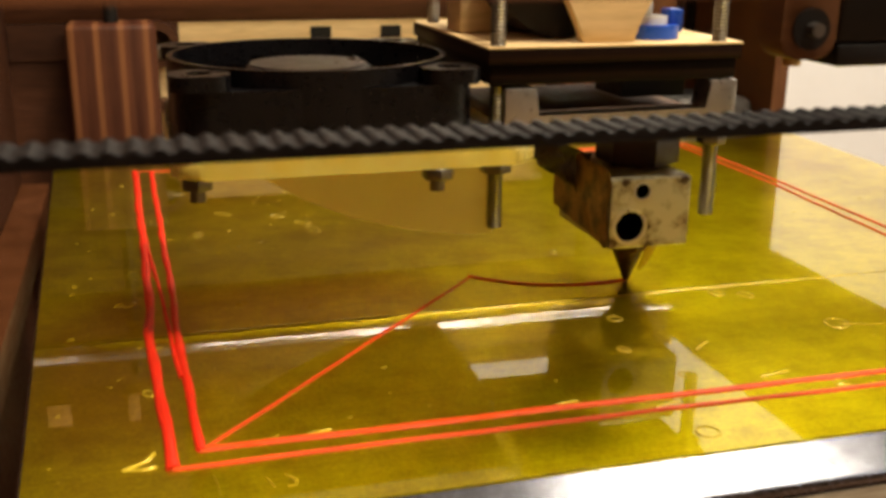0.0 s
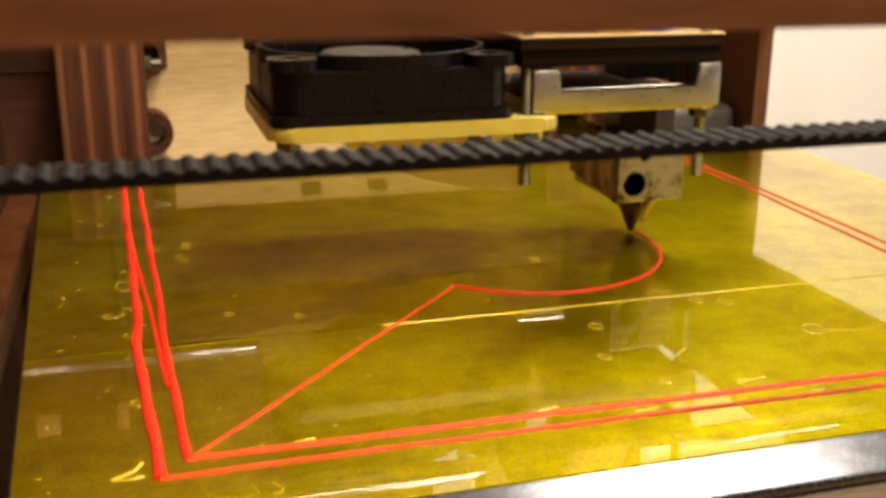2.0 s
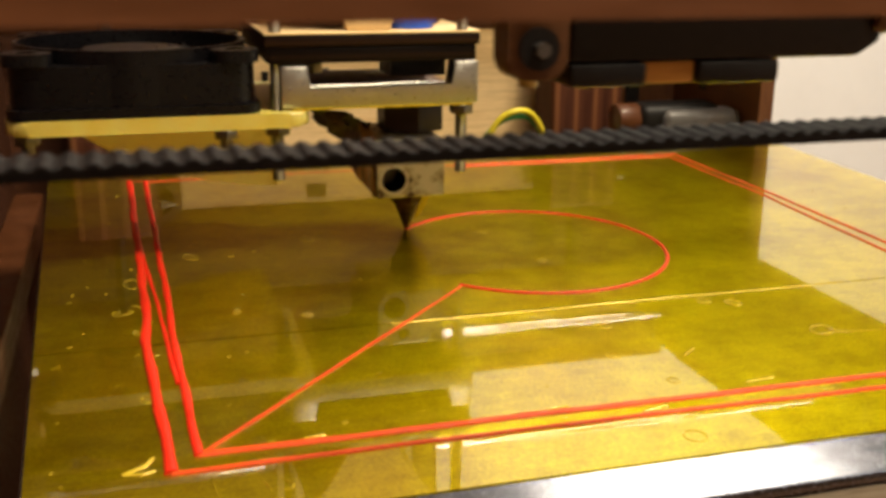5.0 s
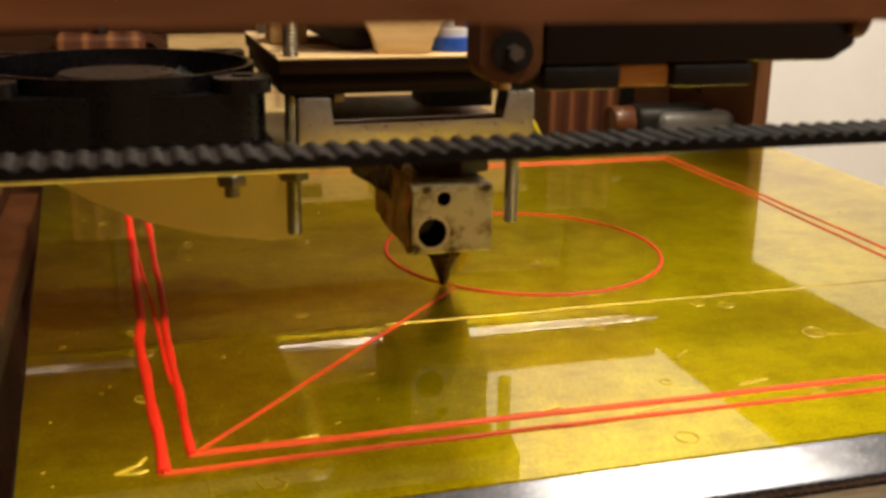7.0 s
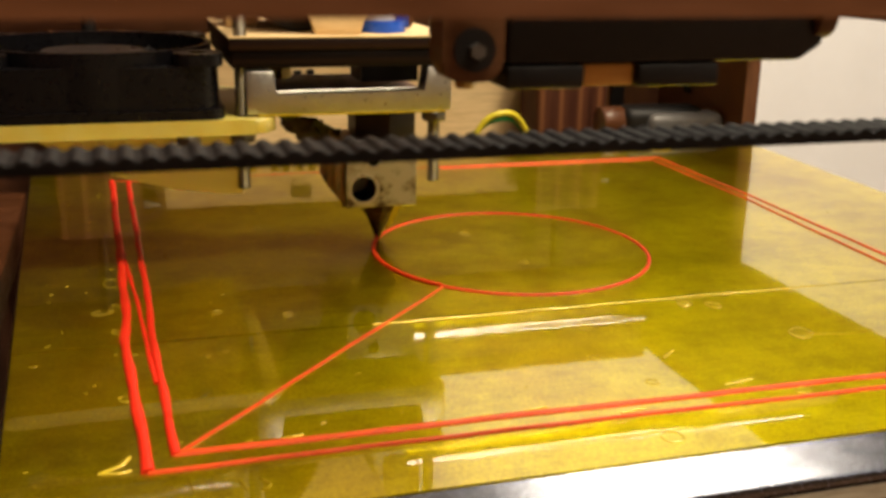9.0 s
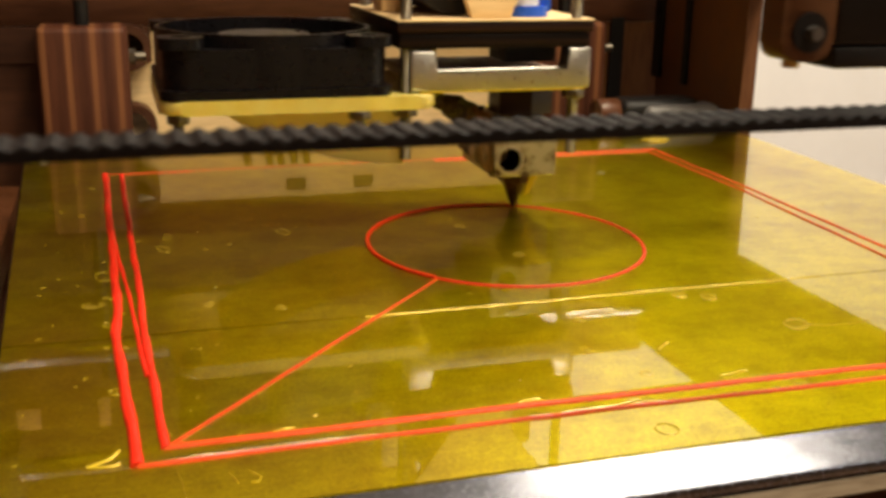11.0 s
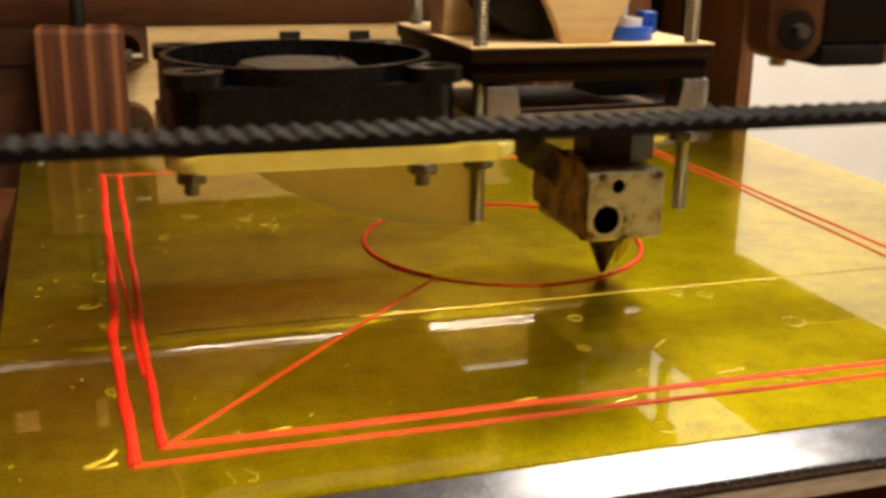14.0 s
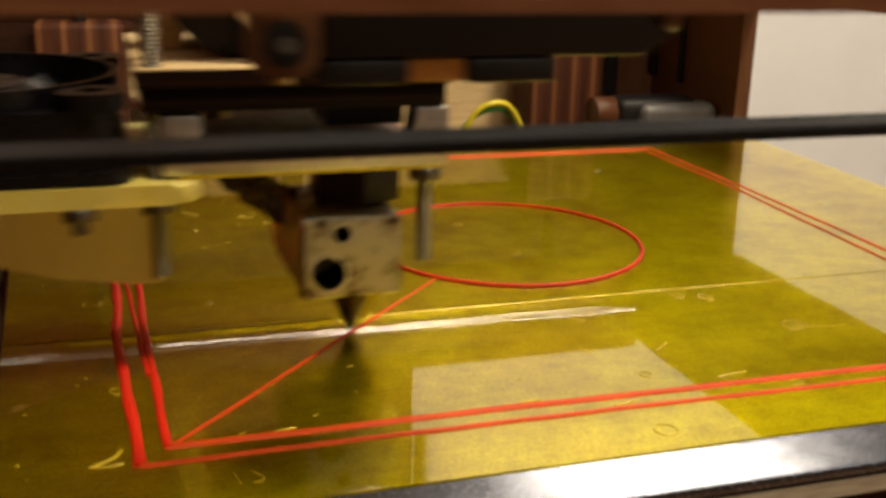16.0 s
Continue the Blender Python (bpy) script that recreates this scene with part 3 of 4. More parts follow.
# ---- path of the print head (millimetres on the bed) ----
CX, CY = 90.0, 94.8
KNOWN = [(0.0, 97.3, 59.9), (0.5, 107.4, 64.8), (1.0, 116.6, 74.2), (1.5, 121.5, 86.3), (2.0, 121.9, 99.1), (2.5, 118.0, 110.2), (3.0, 110.7, 120.5),
         (3.5, 99.8, 126.6), (4.0, 88.0, 129.0), (6.5, 57.1, 82.9), (7.0, 62.8, 71.5), (7.5, 61.7, 74.3), (8.0, 57.2, 86.4), (10.5, 92.0, 128.7),
         (11.0, 103.8, 125.6), (11.5, 115.2, 122.1), (12.0, 121.0, 109.2), (12.5, 122.6, 96.3), (13.0, 120.0, 83.2), (13.5, 113.1, 72.1), (14.0, 102.9, 64.2),
         (14.5, 91.2, 60.7), (15.0, 79.2, 62.3), (15.5, 68.4, 67.8), (15.7, 63.6, 69.2), (15.8, 52.2, 53.5), (15.9, 46.4, 48.0), (16.0, 40.2, 44.0)]


def polar(x, y):
    return math.degrees(math.atan2(y - CY, x - CX)), math.hypot(x - CX, y - CY)


def spaced(a, b, turn):
    """Points between two known ones, along the circle, every half second."""
    (ta, xa, ya), (tb, xb, yb) = a, b
    (aa, ra), (ab, rb) = polar(xa, ya), polar(xb, yb)
    ab += 360 if turn > 0 and ab < aa else 0
    ab -= 360 if turn < 0 and ab > aa else 0
    n = round((tb - ta) / 0.5)
    out = []
    for k in range(1, n):
        f = k / n
        an, r = radians(aa + (ab - aa) * f), ra + (rb - ra) * f
        out.append((ta + 0.5 * k, CX + r * math.cos(an), CY + r * math.sin(an)))
    return out


TRACK = KNOWN[:9] + spaced(KNOWN[8], KNOWN[9], 1) + KNOWN[9:13] + spaced(KNOWN[12], KNOWN[13], -1) + KNOWN[13:]


def head_at(t):
    """Smooth place of the head between the known points, in metres."""
    n = len(TRACK)
    i = max(k for k in range(n - 1) if TRACK[k][0] <= t + 1e-9)
    t1, t2 = TRACK[i][0], TRACK[i + 1][0]
    h = t2 - t1
    f = (t - t1) / h
    out = []
    for c in (1, 2):
        p1, p2 = TRACK[i][c], TRACK[i + 1][c]
        m1 = (p2 - TRACK[i - 1][c]) / (t2 - TRACK[i - 1][0]) if i else (p2 - p1) / h
        m2 = (TRACK[i + 2][c] - p1) / (TRACK[i + 2][0] - t1) if i + 2 < n else (p2 - p1) / h
        a, b = 2 * f ** 3 - 3 * f ** 2 + 1, f ** 3 - 2 * f ** 2 + f
        c2, d = -2 * f ** 3 + 3 * f ** 2, f ** 3 - f ** 2
        out.append((a * p1 + b * h * m1 + c2 * p2 + d * h * m2) / 1000)
    return out


# ---- printed circle: short beads that ride in the nozzle until they are laid ----
circle = group_of("printed_circle", "red printed plastic ring laid down by the nozzle", "printed part", (0, 0, 0))
RX, RY, A0, A1 = 0.0337, 0.0352, -137.0, 222.0
STEPS = 60
BEADS = []
for k in range(STEPS):
    s0, s1 = A0 + (A1 - A0) * k / STEPS, A0 + (A1 - A0) * (k + 1) / STEPS
    mid = radians((s0 + s1) / 2)
    ox, oy = CX / 1000 + RX * math.cos(mid), CY / 1000 + RY * math.sin(mid)
    pts = []
    for j in range(4):
        a = radians(s0 - 0.4 + (s1 - s0 + 0.8) * j / 3)
        pts.append((CX / 1000 + RX * math.cos(a) - ox, CY / 1000 + RY * math.sin(a) - oy))
    bead = part("bead", strand(pts, 0.00092, H, 0, 0, k, 0.004), M_RING, circle)
    bead.location = (ox, oy, 0.0001)
    BEADS.append((bead, math.degrees(mid), ox, oy))
# second, thicker layer laid on the way back round
TOPS = []
for k, (bead, angle, ox, oy) in enumerate(list(BEADS)):
    a0, a1 = angle - 3.4, angle + 3.4
    pts = [(CX / 1000 + RX * math.cos(radians(a0 + (a1 - a0) * j / 3)) - ox, CY / 1000 + RY * math.sin(radians(a0 + (a1 - a0) * j / 3)) - oy) for j in range(4)]
    top = part("bead", strand(pts, 0.00105, H * 1.2, 0, 0, k + 100, 0.004), M_RING, circle, "thicker second layer bead")
    top.location = (ox, oy, 0.0003)
    TOPS.append((top, angle, ox, oy))

# ---- print head (its origin is the nozzle's tip) ----
head = group_of("print_head", "plywood print head with black fan, aluminium bracket and sooty hot end", "print head", (KNOWN[0][1] / 1000, KNOWN[0][2] / 1000, 0.0005))
# nozzle and heater block
noz = tube((0, 0, 0.0), (0, 0, 0.0075), 0.0006, 0.0036, 24)
noz = tube((0, 0, 0.0072), (0, 0, 0.0122), 0.0046, 0.0046, 6, noz, 0.0003)
part("nozzle", noz, M_BRASS, head, "sooty brass nozzle")
tab = prism([(0.0012, 0.003), (0.0032, 0.0045), (0.0058, 0.0098), (0.0048, 0.0118), (0.0026, 0.0075)], 1, -0.0034, -0.0028, 0.0001)
part("film_tab", tab, M_FILM_EDGE, head, "loose tab of yellow film beside the nozzle")


BX, BZ, BY = (-0.0110, 0.0062), (0.0116, 0.0258), (-0.0140, 0.0125)
EDGE = 0.0004
shell = box(BX[0], BX[1], BY[0], BY[1], BZ[0], BZ[1], EDGE, 2)
shell.normal_update()
bmesh.ops.delete(shell, geom=[f for f in shell.faces if f.normal.y < -0.999], context="FACES")
block = part("heater_block", shell, M_BLOCK, head, "square sooty aluminium heater block")
# front face with the two bores sunk into it
face = bmesh.new()
N = 32


def cut_face(bm, x0, x1, z0, z1, hx, hz, r, y, depth):
    """Front face of a cell with a round bore of some depth."""
    def rim(a):
        c, s = math.cos(a), math.sin(a)
        k = min((x1 - hx) / c if c > 1e-6 else (x0 - hx) / c if c < -1e-6 else 9, (z1 - hz) / s if s > 1e-6 else (z0 - hz) / s if s < -1e-6 else 9)
        return hx + c * k, hz + s * k
    angles = sorted({round(2 * math.pi * k / N, 6) for k in range(N)} | {round(math.atan2(zz - hz, xx - hx) % (2 * math.pi), 6) for xx in (x0, x1) for zz in (z0, z1)})
    o, i_, d = [], [], []
    for a in angles:
        ex, ez = rim(a)
        o.append(bm.verts.new((ex, y, ez)))
        i_.append(bm.verts.new((hx + r * math.cos(a), y, hz + r * math.sin(a))))
        d.append(bm.verts.new((hx + r * math.cos(a), y + depth, hz + r * math.sin(a))))
    n = len(angles)
    for k in range(n):
        j = (k + 1) % n
        bm.faces.new((o[k], i_[k], i_[j], o[j]))
        bm.faces.new((i_[k], d[k], d[j], i_[j]))
    bm.faces.new(d)


ZS = 0.0206
cut_face(face, BX[0] + EDGE, BX[1] - EDGE, BZ[0] + EDGE, ZS, -0.0067, 0.0161, 0.0036, BY[0], 0.011)
cut_face(face, BX[0] + EDGE, BX[1] - EDGE, ZS, BZ[1] - EDGE, -0.0043, 0.0231, 0.0018, BY[0], 0.008)
bmesh.ops.remove_doubles(face, verts=face.verts[:], dist=1e-6)
part("face_plate", face, M_BLOCK, block, "bored front face")
# black lining darkens each bore as its depth would
for hx, hz, r in ((-0.0067, 0.0161, 0.0036), (-0.0043, 0.0231, 0.0018)):
    part("bore", framed([(hx + r * 0.995 * math.cos(a), hz + r * 0.995 * math.sin(a)) for a in [2 * math.pi * k / 24 for k in range(24)]],
                        [(hx + r * 0.93 * math.cos(a), hz + r * 0.93 * math.sin(a)) for a in [2 * math.pi * k / 24 for k in range(24)]], 1, BY[0] + 0.0012, BY[0] + 0.0105), M_BORE, block, "near-black lining giving the bore its inner shade")
    part("bore_rim", framed([(hx + r * 1.04 * math.cos(a), hz + r * 1.04 * math.sin(a)) for a in [2 * math.pi * k / 24 for k in range(24)]],
                            [(hx + r * 0.84 * math.cos(a), hz + r * 0.84 * math.sin(a)) for a in [2 * math.pi * k / 24 for k in range(24)]], 1, BY[0] - 0.00015, BY[0] + 0.0003), M_ALU_BRUSHED, block, "bright bore rim")


def crumpled(x0, x1, y0, y1, z0, z1, nx, nz, amp, seed):
    """A crumpled strip of film hanging in the plane across y."""
    r = random.Random(seed)
    bm = bmesh.new()
    g = [[bm.verts.new((x0 + (x1 - x0) * i / nx + r.uniform(-amp, amp), y0 + (y1 - y0) * i / nx + r.uniform(-amp, amp), z0[0] + (z0[1] - z0[0]) * i / nx + ((z1[0] + (z1[1] - z1[0]) * i / nx) - (z0[0] + (z0[1] - z0[0]) * i / nx)) * j / nz + r.uniform(-amp, amp) * 0.6))
          for j in range(nz + 1)] for i in range(nx + 1)]
    for i in range(nx):
        for j in range(nz):
            bm.faces.new((g[i][j], g[i + 1][j], g[i + 1][j + 1], g[i][j + 1]))
    res = bmesh.ops.extrude_face_region(bm, geom=bm.faces[:])
    for v in res["geom"]:
        if isinstance(v, bmesh.types.BMVert):
            v.co += Vector((0.0002, -0.0007, 0.0003))
    return bm


wrap = crumpled(-0.0118, -0.0126, -0.0132, 0.0125, (0.0118, 0.0145), (0.0266, 0.0285), 9, 5, 0.0005, 3)
bmesh.ops.translate(wrap, vec=(0.0004, 0, 0), verts=wrap.verts[:])
part("film_wrap", wrap, M_SOOT, head, "charred film wrapped on the heater block")
part("film_flap", crumpled(-0.0235, -0.0095, 0.006, 0.001, (0.0285, 0.0185), (0.0330, 0.0275), 9, 4, 0.0009, 5), M_CHAR, head, "blackened loose film flap")
part("insulator", tube((0.0008, 0.0, 0.0262), (0.0008, 0.0, 0.0345), 0.0086, seg=6, bev=0.0003), M_PEEK, head, "dark brown six-sided insulator")
part("barrel", box(-0.0045, 0.0095, -0.002, 0.011, 0.0398, 0.0448), M_BLACK, head)
part("brass_fitting", tube((-0.022, 0.012, 0.0395), (-0.022, 0.012, 0.0445), 0.0028, seg=6), M_BRASS_CLEAN, head, "brass fitting")
# aluminium bracket: bar with two raised ears
br = [(-0.0335, 0.0345), (0.0143, 0.0345), (0.0143, 0.0447), (0.0082, 0.0447), (0.0082, 0.0388), (-0.0272, 0.0385), (-0.0272, 0.0443), (-0.0335, 0.0443)]
part("bracket", prism(br, 1, -0.0145, -0.0085, 0.0005), M_ALU_BRUSHED, head, "milled grey aluminium bracket")
part("bracket_film", box(-0.031, 0.0128, -0.0147, -0.0083, 0.03415, 0.0345), M_FILM_EDGE, head, "yellow film edge under the bracket")
part("mount_plate", box(-0.029, 0.0125, -0.0083, 0.034, 0.0346, 0.0372, 0.0006), M_SIDE, head, "brown plywood mount plate")
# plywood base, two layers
# edge colours of these layers also carry the shade on the head's front
part("base_plate", box(-0.0364, 0.0137, -0.0142, 0.0400, 0.0449, 0.0486, 0.0003), M_EDGE_Z, head, "scorched plywood base, darkened for shade")
part("base_middle", box(-0.0370, 0.0144, -0.0149, 0.0406, 0.0487, 0.0514, 0.0003), M_EDGE_TOP, head, "reddish-brown singed plywood layer, darkened for shade")
part("base_top", box(-0.0371, 0.0145, -0.0150, 0.0407, 0.0515, 0.0519, 0.0001), M_PALE, head, "pale thin plywood top layer")
# threaded rods with nuts
for sx, sy, z0 in ((-0.0343, -0.0120, 0.0174), (0.0106, -0.0124, 0.0172)):
    rod = part("screw", threaded((sx, sy, z0), (sx, sy, 0.085), 0.00152), M_STEEL, head, "long threaded steel screw")
    part("nut", hexnut(sx, sy, 0.0283, 0.0306, 0.0031) if sx < 0 else hexnut(sx, sy, 0.0318, 0.0341, 0.0029), M_STEEL, rod)
for sx, sy in ((-0.0335, 0.0362), (0.0106, 0.0362)):
    part("screw", threaded((sx, sy, 0.042), (sx, sy, 0.085), 0.0015), M_STEEL, head, "long threaded steel screw")
part("bolt", tube((0.0045, 0.012, 0.040), (0.0045, 0.012, 0.045), 0.0016, seg=12), M_STEEL, head)

# fan
FX0, FX1, FY0, FY1, FZ0, FZ1 = -0.0934, -0.0382, -0.0168, 0.0380, 0.0342, 0.0488
fcx, fcy = (FX0 + FX1) / 2, (FY0 + FY1) / 2
def round_hole(r, n, shift=0.0):
    return [(fcx + r * math.cos(2 * math.pi * (k + shift) / n), fcy + r * math.sin(2 * math.pi * (k + shift) / n)) for k in range(n)]


fan = part("fan", framed(round_hole(0.0270, 64), round_hole(0.0258, 64), 2, FZ0, FZ1), M_FAN, head, "black square axial fan")
part("housing", framed(rounded(FX0 + 0.0009, FX1 - 0.0009, FY0 + 0.0009, FY1 - 0.0009, 0.0062, 15), round_hole(0.0264, 64, 0.5), 2, FZ0 + 0.0022, FZ1 - 0.0032), M_FAN, fan)
for sx in (-1, 1):
    for sy in (-1, 1):
        ex, ey = fcx + sx * 0.0223, fcy + sy * 0.0223
        h = [(ex + 0.0022 * math.cos(radians(15 * k)), ey + 0.0022 * math.sin(radians(15 * k))) for k in range(24)]
        o = rounded(ex - 0.0052, ex + 0.0052, ey - 0.0052, ey + 0.0052, 0.0034, 5)
        part("lug", framed(o, h, 2, FZ1 - 0.0031, FZ1 - 0.0004), M_FAN, fan)
part("flange", framed(rounded(FX0, FX1, FY0, FY1, 0.004, 15), round_hole(0.0262, 64, 0.5), 2, FZ0, FZ0 + 0.0021), M_FAN, fan)
hub = part("hub", tube((fcx, fcy, FZ0 + 0.001), (fcx, fcy, FZ1 - 0.0022), 0.0122, seg=40, bev=0.0008), M_FAN, fan)
part("sticker", tube((fcx, fcy, FZ1 - 0.0023), (fcx, fcy, FZ1 - 0.0019), 0.0114, seg=40), M_HUB, hub, "greyish round fan sticker")
for k in range(7):
    a = 2 * math.pi * k / 7 + 0.3
    bm = bmesh.new()
    g = []
    for i in range(7):
        r = 0.0118 + 0.0133 * i / 6
        sweep = 0.35 * i / 6
        row = []
        for j in range(5):
            an = a + sweep + (j / 4 - 0.5) * 0.75
            row.append(bm.verts.new((fcx + r * math.cos(an), fcy + r * math.sin(an), FZ0 + 0.002 + 0.0095 * j / 4)))
        g.append(row)
    for i in range(6):
        for j in range(4):
            bm.faces.new((g[i][j], g[i + 1][j], g[i + 1][j + 1], g[i][j + 1]))
    res = bmesh.ops.extrude_face_region(bm, geom=bm.faces[:])
    for v in res["geom"]:
        if isinstance(v, bmesh.types.BMVert):
            v.co.z -= 0.0009
    part("blade", bm, M_FAN, fan)

# printed tray and duct under the fan
part("fan_tray", prism(rounded(-0.0938, -0.0268, -0.0172, 0.0385, 0.0055, 8), 2, 0.0306, 0.0340, 0.0009), M_DUCT, head, "translucent yellow printed fan tray")
duct = bmesh.new()
side = [(-0.080, 0.0307), (-0.0345, 0.0307), (-0.0345, 0.0160), (-0.039, 0.0160), (-0.050, 0.0176), (-0.062, 0.0210), (-0.071, 0.0250)]
prism(side, 1, -0.0112, -0.0100, 0, duct)
prism(side, 1, 0.0265, 0.0277, 0, duct)
low = [(-0.080, 0.0307), (-0.071, 0.0250), (-0.062, 0.0210), (-0.050, 0.0176), (-0.039, 0.0160), (-0.0345, 0.0160), (-0.0345, 0.0172), (-0.039, 0.0172), (-0.0497, 0.0188), (-0.0615, 0.0221), (-0.0703, 0.0261), (-0.0775, 0.0307)]
prism(low, 1, -0.0100, 0.0265, 0, duct)
part("air_duct", duct, M_DUCT_THIN, head, "translucent yellow printed air duct")
for sx, sy in ((-0.0465, -0.0150), (-0.0895, -0.0130)):
    bolt = part("fan_screw", tube((sx, sy, 0.0262), (sx, sy, 0.0308), 0.0014, seg=12), M_STEEL, head)
    part("nut", hexnut(sx, sy, 0.0284, 0.0306, 0.0029), M_STEEL, bolt)

# wooden cheeks and clamp on top of the base
cheek = []
for k in range(9):
    f = k / 8
    cheek.append((-0.0172 - 0.017 * f ** 1.35, 0.0520 + 0.026 * f))
for k in range(9):
    f = 1 - k / 8
    cheek.append((-0.0068 + 0.017 * f ** 1.35, 0.0520 + 0.026 * f))
part("cheek", prism(cheek, 1, -0.0115, -0.0085, 0.0003), M_PALE, head, "pale plywood cheek with curved sides")
part("cheek", box(-0.0350, -0.0275, 0.010, 0.020, 0.0520, 0.080, 0.0005), M_PALE, head, "pale plywood upright")
part("motor", tube((-0.019, -0.004, 0.0640), (-0.019, 0.030, 0.0640), 0.0120, seg=36, bev=0.0006), M_BLACK, head, "black round drive")
part("motor_mount", box(-0.012, 0.010, 0.004, 0.030, 0.0520, 0.075, 0.001), M_SIDE, head)
ringp = framed([(-0.0003 + 0.0058 * math.cos(radians(15 * k)), -0.0040 + 0.0058 * math.sin(radians(15 * k))) for k in range(24)],
               [(-0.0003 + 0.0030 * math.cos(radians(15 * k)), -0.0040 + 0.0030 * math.sin(radians(15 * k))) for k in range(24)], 2, 0.0520, 0.0546)
clip = part("clip", ringp, M_BLUE, head, "bright blue plastic clip ring")
part("clip_tab", box(0.0030, 0.0060, -0.0062, -0.002, 0.0530, 0.0575, 0.0004), M_BLUE, clip)
part("washer", tube((-0.0010, -0.0040, 0.0547), (-0.0010, -0.0040, 0.0562), 0.0042, seg=24), M_WHITE, clip, "white nylon washer")
part("feed_tube", tube((-0.0012, -0.0035, 0.0562), (-0.0012, -0.0035, 0.080), 0.0016, seg=14), M_WHITE, head, "white feed tube")

# ---- slider on the front guide (its origin lies under the head) ----
slider = group_of("front_slider", "wooden and black slider block on the front guide rod", "slider", (KNOWN[0][1] / 1000, -0.025, 0.058))
# block coloured darker than its bare wood, as it lies out of direct light
part("wood_block", prism(rounded(-0.0268, -0.0196, 0.0012, 0.036, 0.0022, 5), 1, -0.006, -0.001, 0.0003), M_MID, slider, "tan plywood slider block, darkened for shade")
part("washer", tube((-0.0232, -0.0060, 0.0047), (-0.0232, -0.0064, 0.0047), 0.0024, seg=20), M_BLACK, slider, "dark round washer")
part("bolt", tube((-0.0232, -0.0064, 0.0047), (-0.0232, -0.0078, 0.0047), 0.0009, seg=6), M_DULL, slider, "dull steel bolt end")
part("screw_tip", tube((-0.0232, -0.0030, 0.0002), (-0.0232, -0.0030, 0.0018), 0.0011, seg=10), M_BRASS_CLEAN, slider, "brass screw tip")
part("clamp", box(-0.0192, -0.0097, -0.006, 0.006, 0.0002, 0.0029, 0.0005), M_BLACK, slider)
part("clamp", box(-0.0030, 0.0076, -0.006, 0.006, 0.0002, 0.0029, 0.0005), M_BLACK, slider)
part("spacer", box(-0.0096, -0.0031, -0.005, 0.005, 0.0003, 0.0029, 0.0004), M_TAB, slider, "tan wooden spacer")
part("bar", prism([(-0.0192, 0.0030), (0.0185, 0.0030), (0.0215, 0.0048), (0.0215, 0.020), (-0.0192, 0.020)], 1, -0.006, 0.007, 0.0007), M_BLACK, slider, "black slider bar")
part("end_cap", tube((0.0214, -0.001, 0.0085), (0.0248, -0.001, 0.0085), 0.0034, 0.0028, 20, None, 0.0006), M_BLACK, slider)
part("bushing", tube((0.0200, -0.0045, 0.0085), (0.0222, -0.0045, 0.0085), 0.0030, seg=20), M_MID, slider, "tan bushing")

# ---- polished rod that carries the head across the printer ----
ROD_Y, ROD_Z = 0.014, 0.0695
cross = group_of("cross_rod", "polished steel guide rod carrying the print head", "guide rod", (0.095, KNOWN[0][2] / 1000 + ROD_Y, ROD_Z))
part("rod", tube((-0.125, 0, 0), (0.125, 0, 0), 0.003, seg=40), M_CHROME, cross)
part("end_block", box(-0.134, -0.1252, -0.008, 0.008, -0.009, 0.009, 0.001), M_MID, cross, "tan plywood end block")
part("end_block", box(0.1252, 0.134, -0.008, 0.008, -0.009, 0.009, 0.001), M_MID, cross)

# ---- toothed belt along the front ----
bx0, by, bz, pitch, teeth = -0.16, -0.055, 0.0573, 0.0019, 210
toothed = group_of("toothed_belt", "black rubber toothed belt stretched across the printer", "belt", (0, by, bz))
part("band", box(bx0, bx0 + pitch * teeth, -0.0029, 0.0029, -0.0009, 0.0, 0.0001, 1), M_RUBBER, toothed)
bump_line = [(-0.00072, -0.0001), (-0.00060, 0.00010), (-0.00040, 0.00028), (-0.0001, 0.00036), (0.0002, 0.00034), (0.00045, 0.00022), (0.00062, 0.00006), (0.00070, -0.0001)]
first = part("tooth", prism(bump_line, 1, -0.0029, 0.0029), M_RUBBER, toothed)
first.location = (bx0 + pitch * 0.5, 0, 0)
for k in range(1, teeth):
    ob = new("tooth", first.data)
    ob.parent = toothed
    ob.location = (bx0 + pitch * (k + 0.5), 0, 0)

# ---- things behind the bed ----
plug = group_of("connector", "dark grey plastic connector behind the bed", "connector", (0.213, 0.239, -0.006))
part("body", box(-0.024, 0.012, -0.006, 0.010, 0.0, 0.0165, 0.0045, 4), M_BLACK, plug)
part("cover", box(-0.015, 0.019, -0.009, 0.004, 0.0, 0.0145, 0.004, 4), M_GREY, plug, "grey plastic cover")
part("knob", tube((-0.032, 0.002, 0.010), (-0.022, 0.002, 0.010), 0.0065, seg=20, bev=0.001), M_STAIN, plug, "brown round knob")


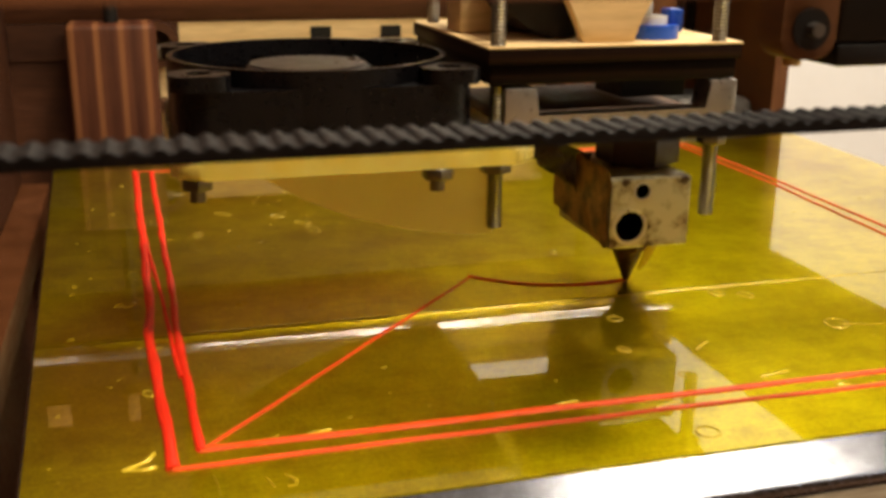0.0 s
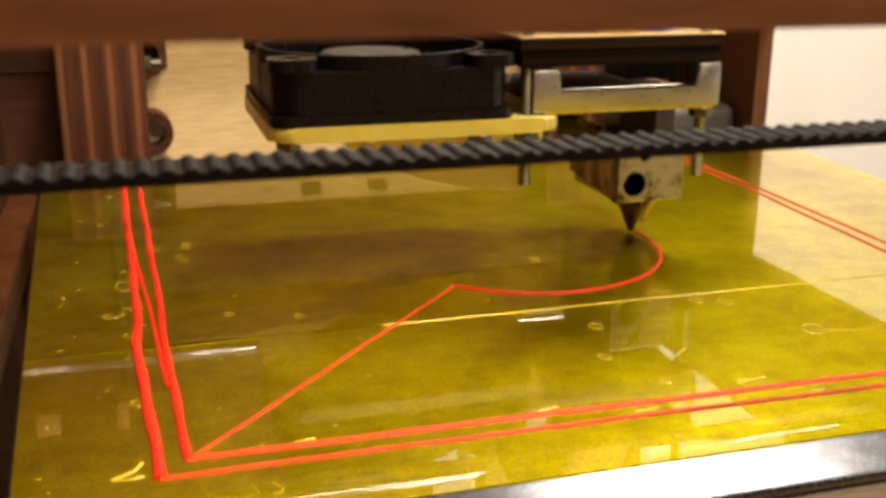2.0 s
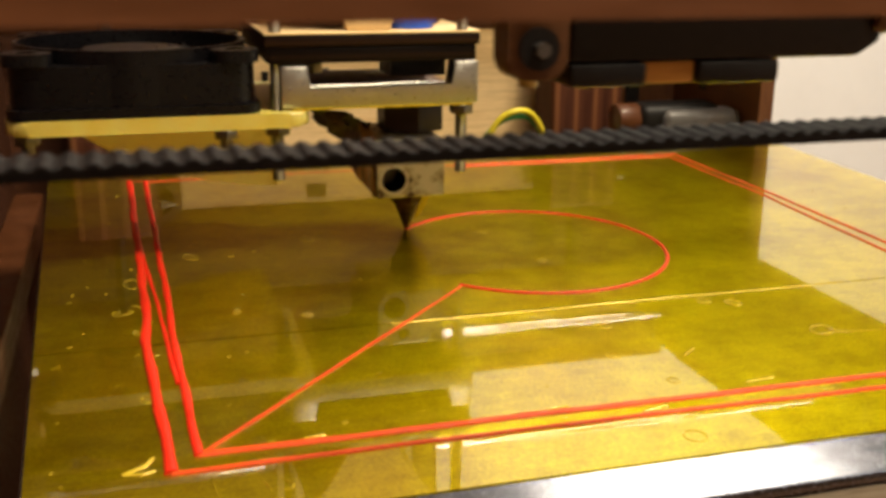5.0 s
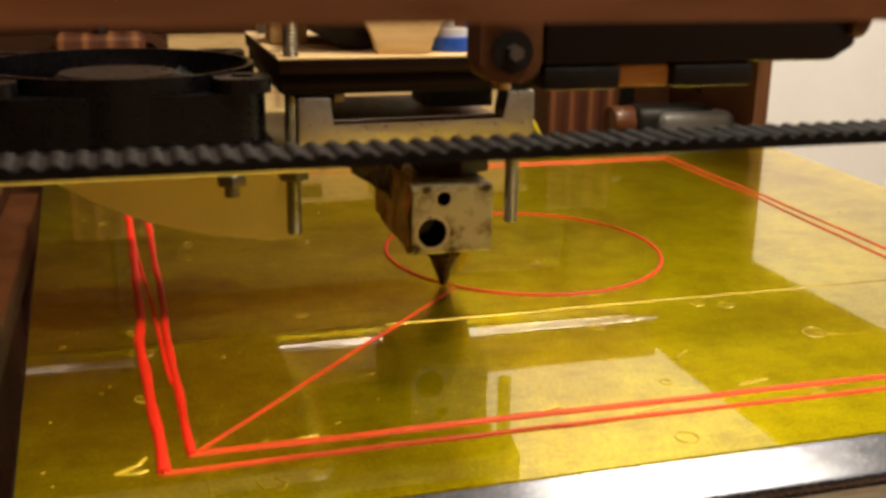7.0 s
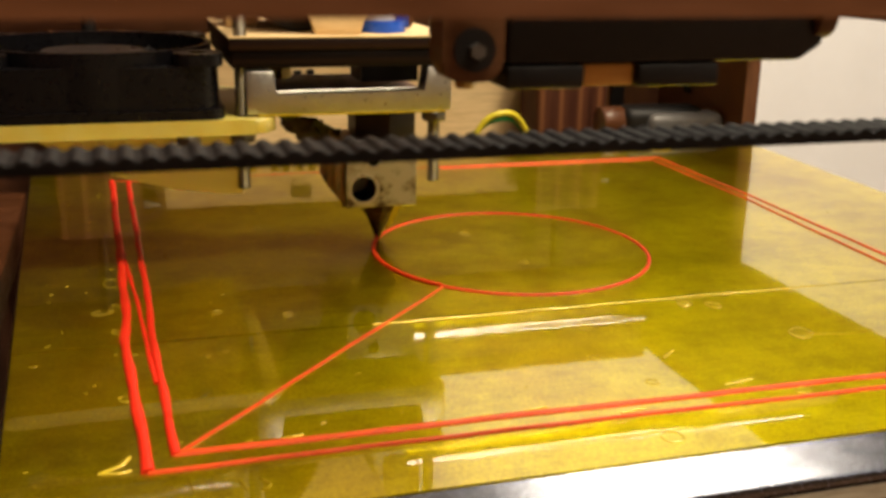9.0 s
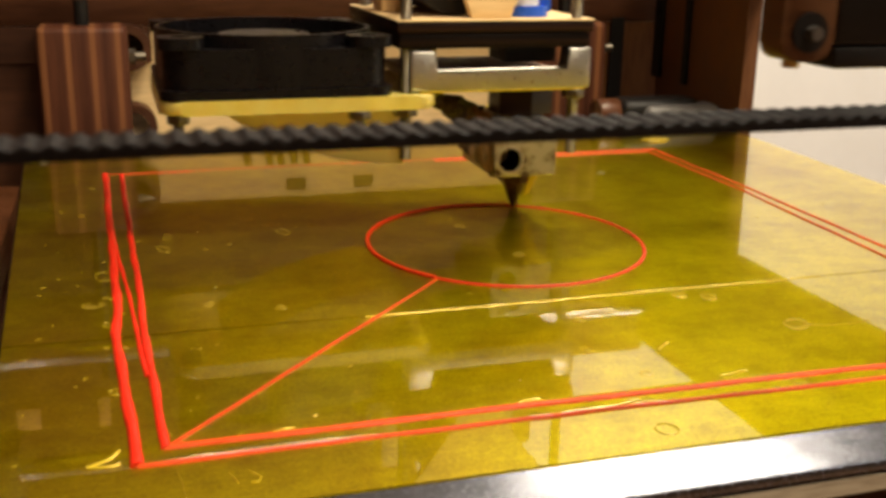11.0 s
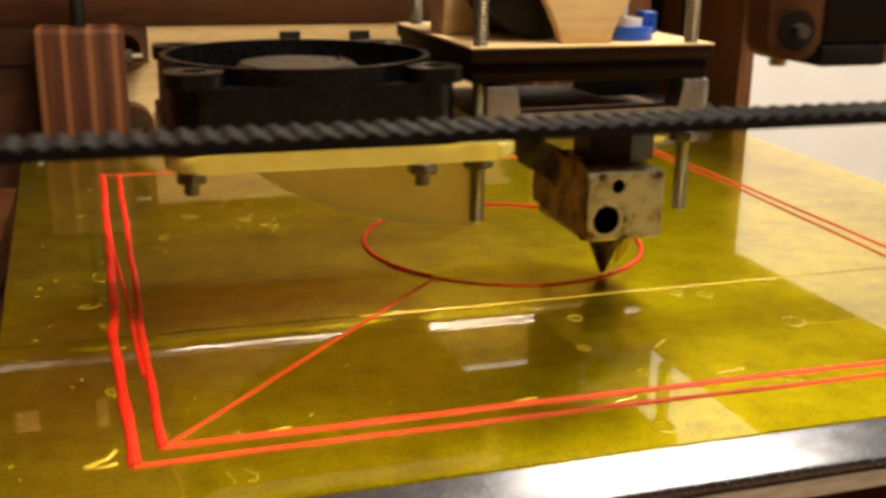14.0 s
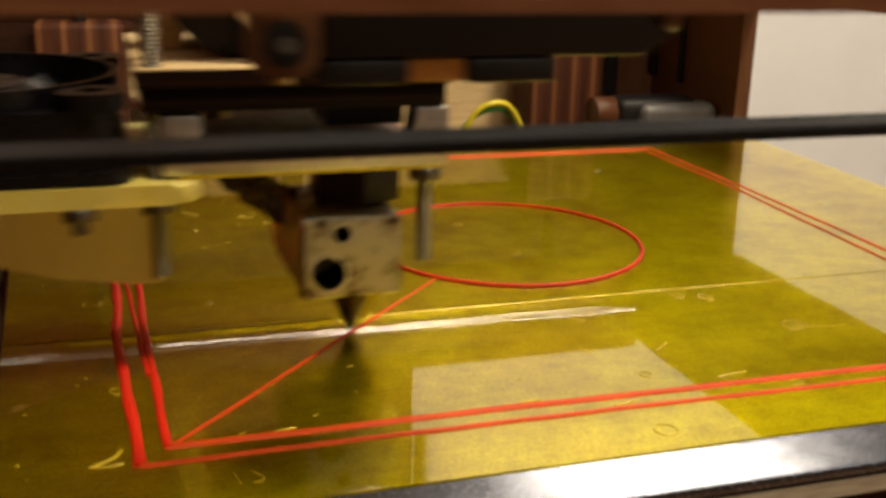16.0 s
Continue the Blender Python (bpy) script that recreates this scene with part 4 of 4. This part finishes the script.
def cable(name, pts, r, mat, label):
    cu = bpy.data.curves.new(name, "CURVE")
    cu.dimensions, cu.bevel_depth, cu.bevel_resolution = "3D", r, 3
    sp = cu.splines.new("BEZIER")
    sp.bezier_points.add(len(pts) - 1)
    for p, c in zip(sp.bezier_points, pts):
        p.co, p.handle_left_type, p.handle_right_type = c, "AUTO", "AUTO"
    cu.materials.append(mat)
    return tagged(new(name, cu), label, "cable")


cable("cable", [(0.163, 0.262, -0.034), (0.155, 0.258, 0.002), (0.146, 0.256, 0.0065), (0.137, 0.258, 0.0), (0.134, 0.262, -0.034)], 0.0013, M_YELLOW, "yellow striped earth cable arching behind the bed")
cable("cable", [(0.165, 0.265, -0.034), (0.156, 0.2605, -0.0005), (0.146, 0.2585, 0.0038), (0.136, 0.261, -0.003), (0.133, 0.265, -0.034)], 0.0012, M_GREEN, "green cable behind the bed")


# ---- what moves ----
def motions():
    times = [k / 10 for k in range(161)]
    places = {t: head_at(t) for t in times}
    walk(head, [(t, pose(*places[t], 0.0005)) for t in times])
    walk(slider, [(t, pose(places[t][0], -0.025, 0.058)) for t in times])
    walk(toothed, [(t, pose(places[t][0] - KNOWN[0][1] / 1000, by, bz)) for t in times])
    walk(cross, [(t, pose(0.095, places[t][1] + ROD_Y, ROD_Z)) for t in times])
    # angle of the head on the ring during the first lap
    lap = []
    last = None
    for t in times:
        if t > 7.05:
            break
        a = polar(places[t][0] * 1000, places[t][1] * 1000)[0]
        while last is not None and a < last - 180:
            a += 360
        last = a
        lap.append((t, a))
    # and on the lap back round
    back, last = [], lap[-1][1]
    for t in times:
        if 7.05 < t <= 15.7:
            a = polar(places[t][0] * 1000, places[t][1] * 1000)[0]
            while a < last - 180:
                a += 360
            while a > last + 180:
                a -= 360
            last = a
            back.append((t, a))
    for pieces, z, when in ((BEADS, 0.0001, lambda ang: next((t for t, a in lap if a >= ang), 7.1)), (TOPS, 0.0003, lambda ang: next((t for t, a in back if a <= ang), 15.7))):
        for bead, angle, ox, oy in pieces:
            laid, rest = when(angle), pose(ox, oy, z)
            rows = [(t, pose(*places[t], 0.0190)) for t in times if t < laid - 0.05]
            walk(bead, rows + [(laid if rows else 0, rest), (16, rest)])


motions()
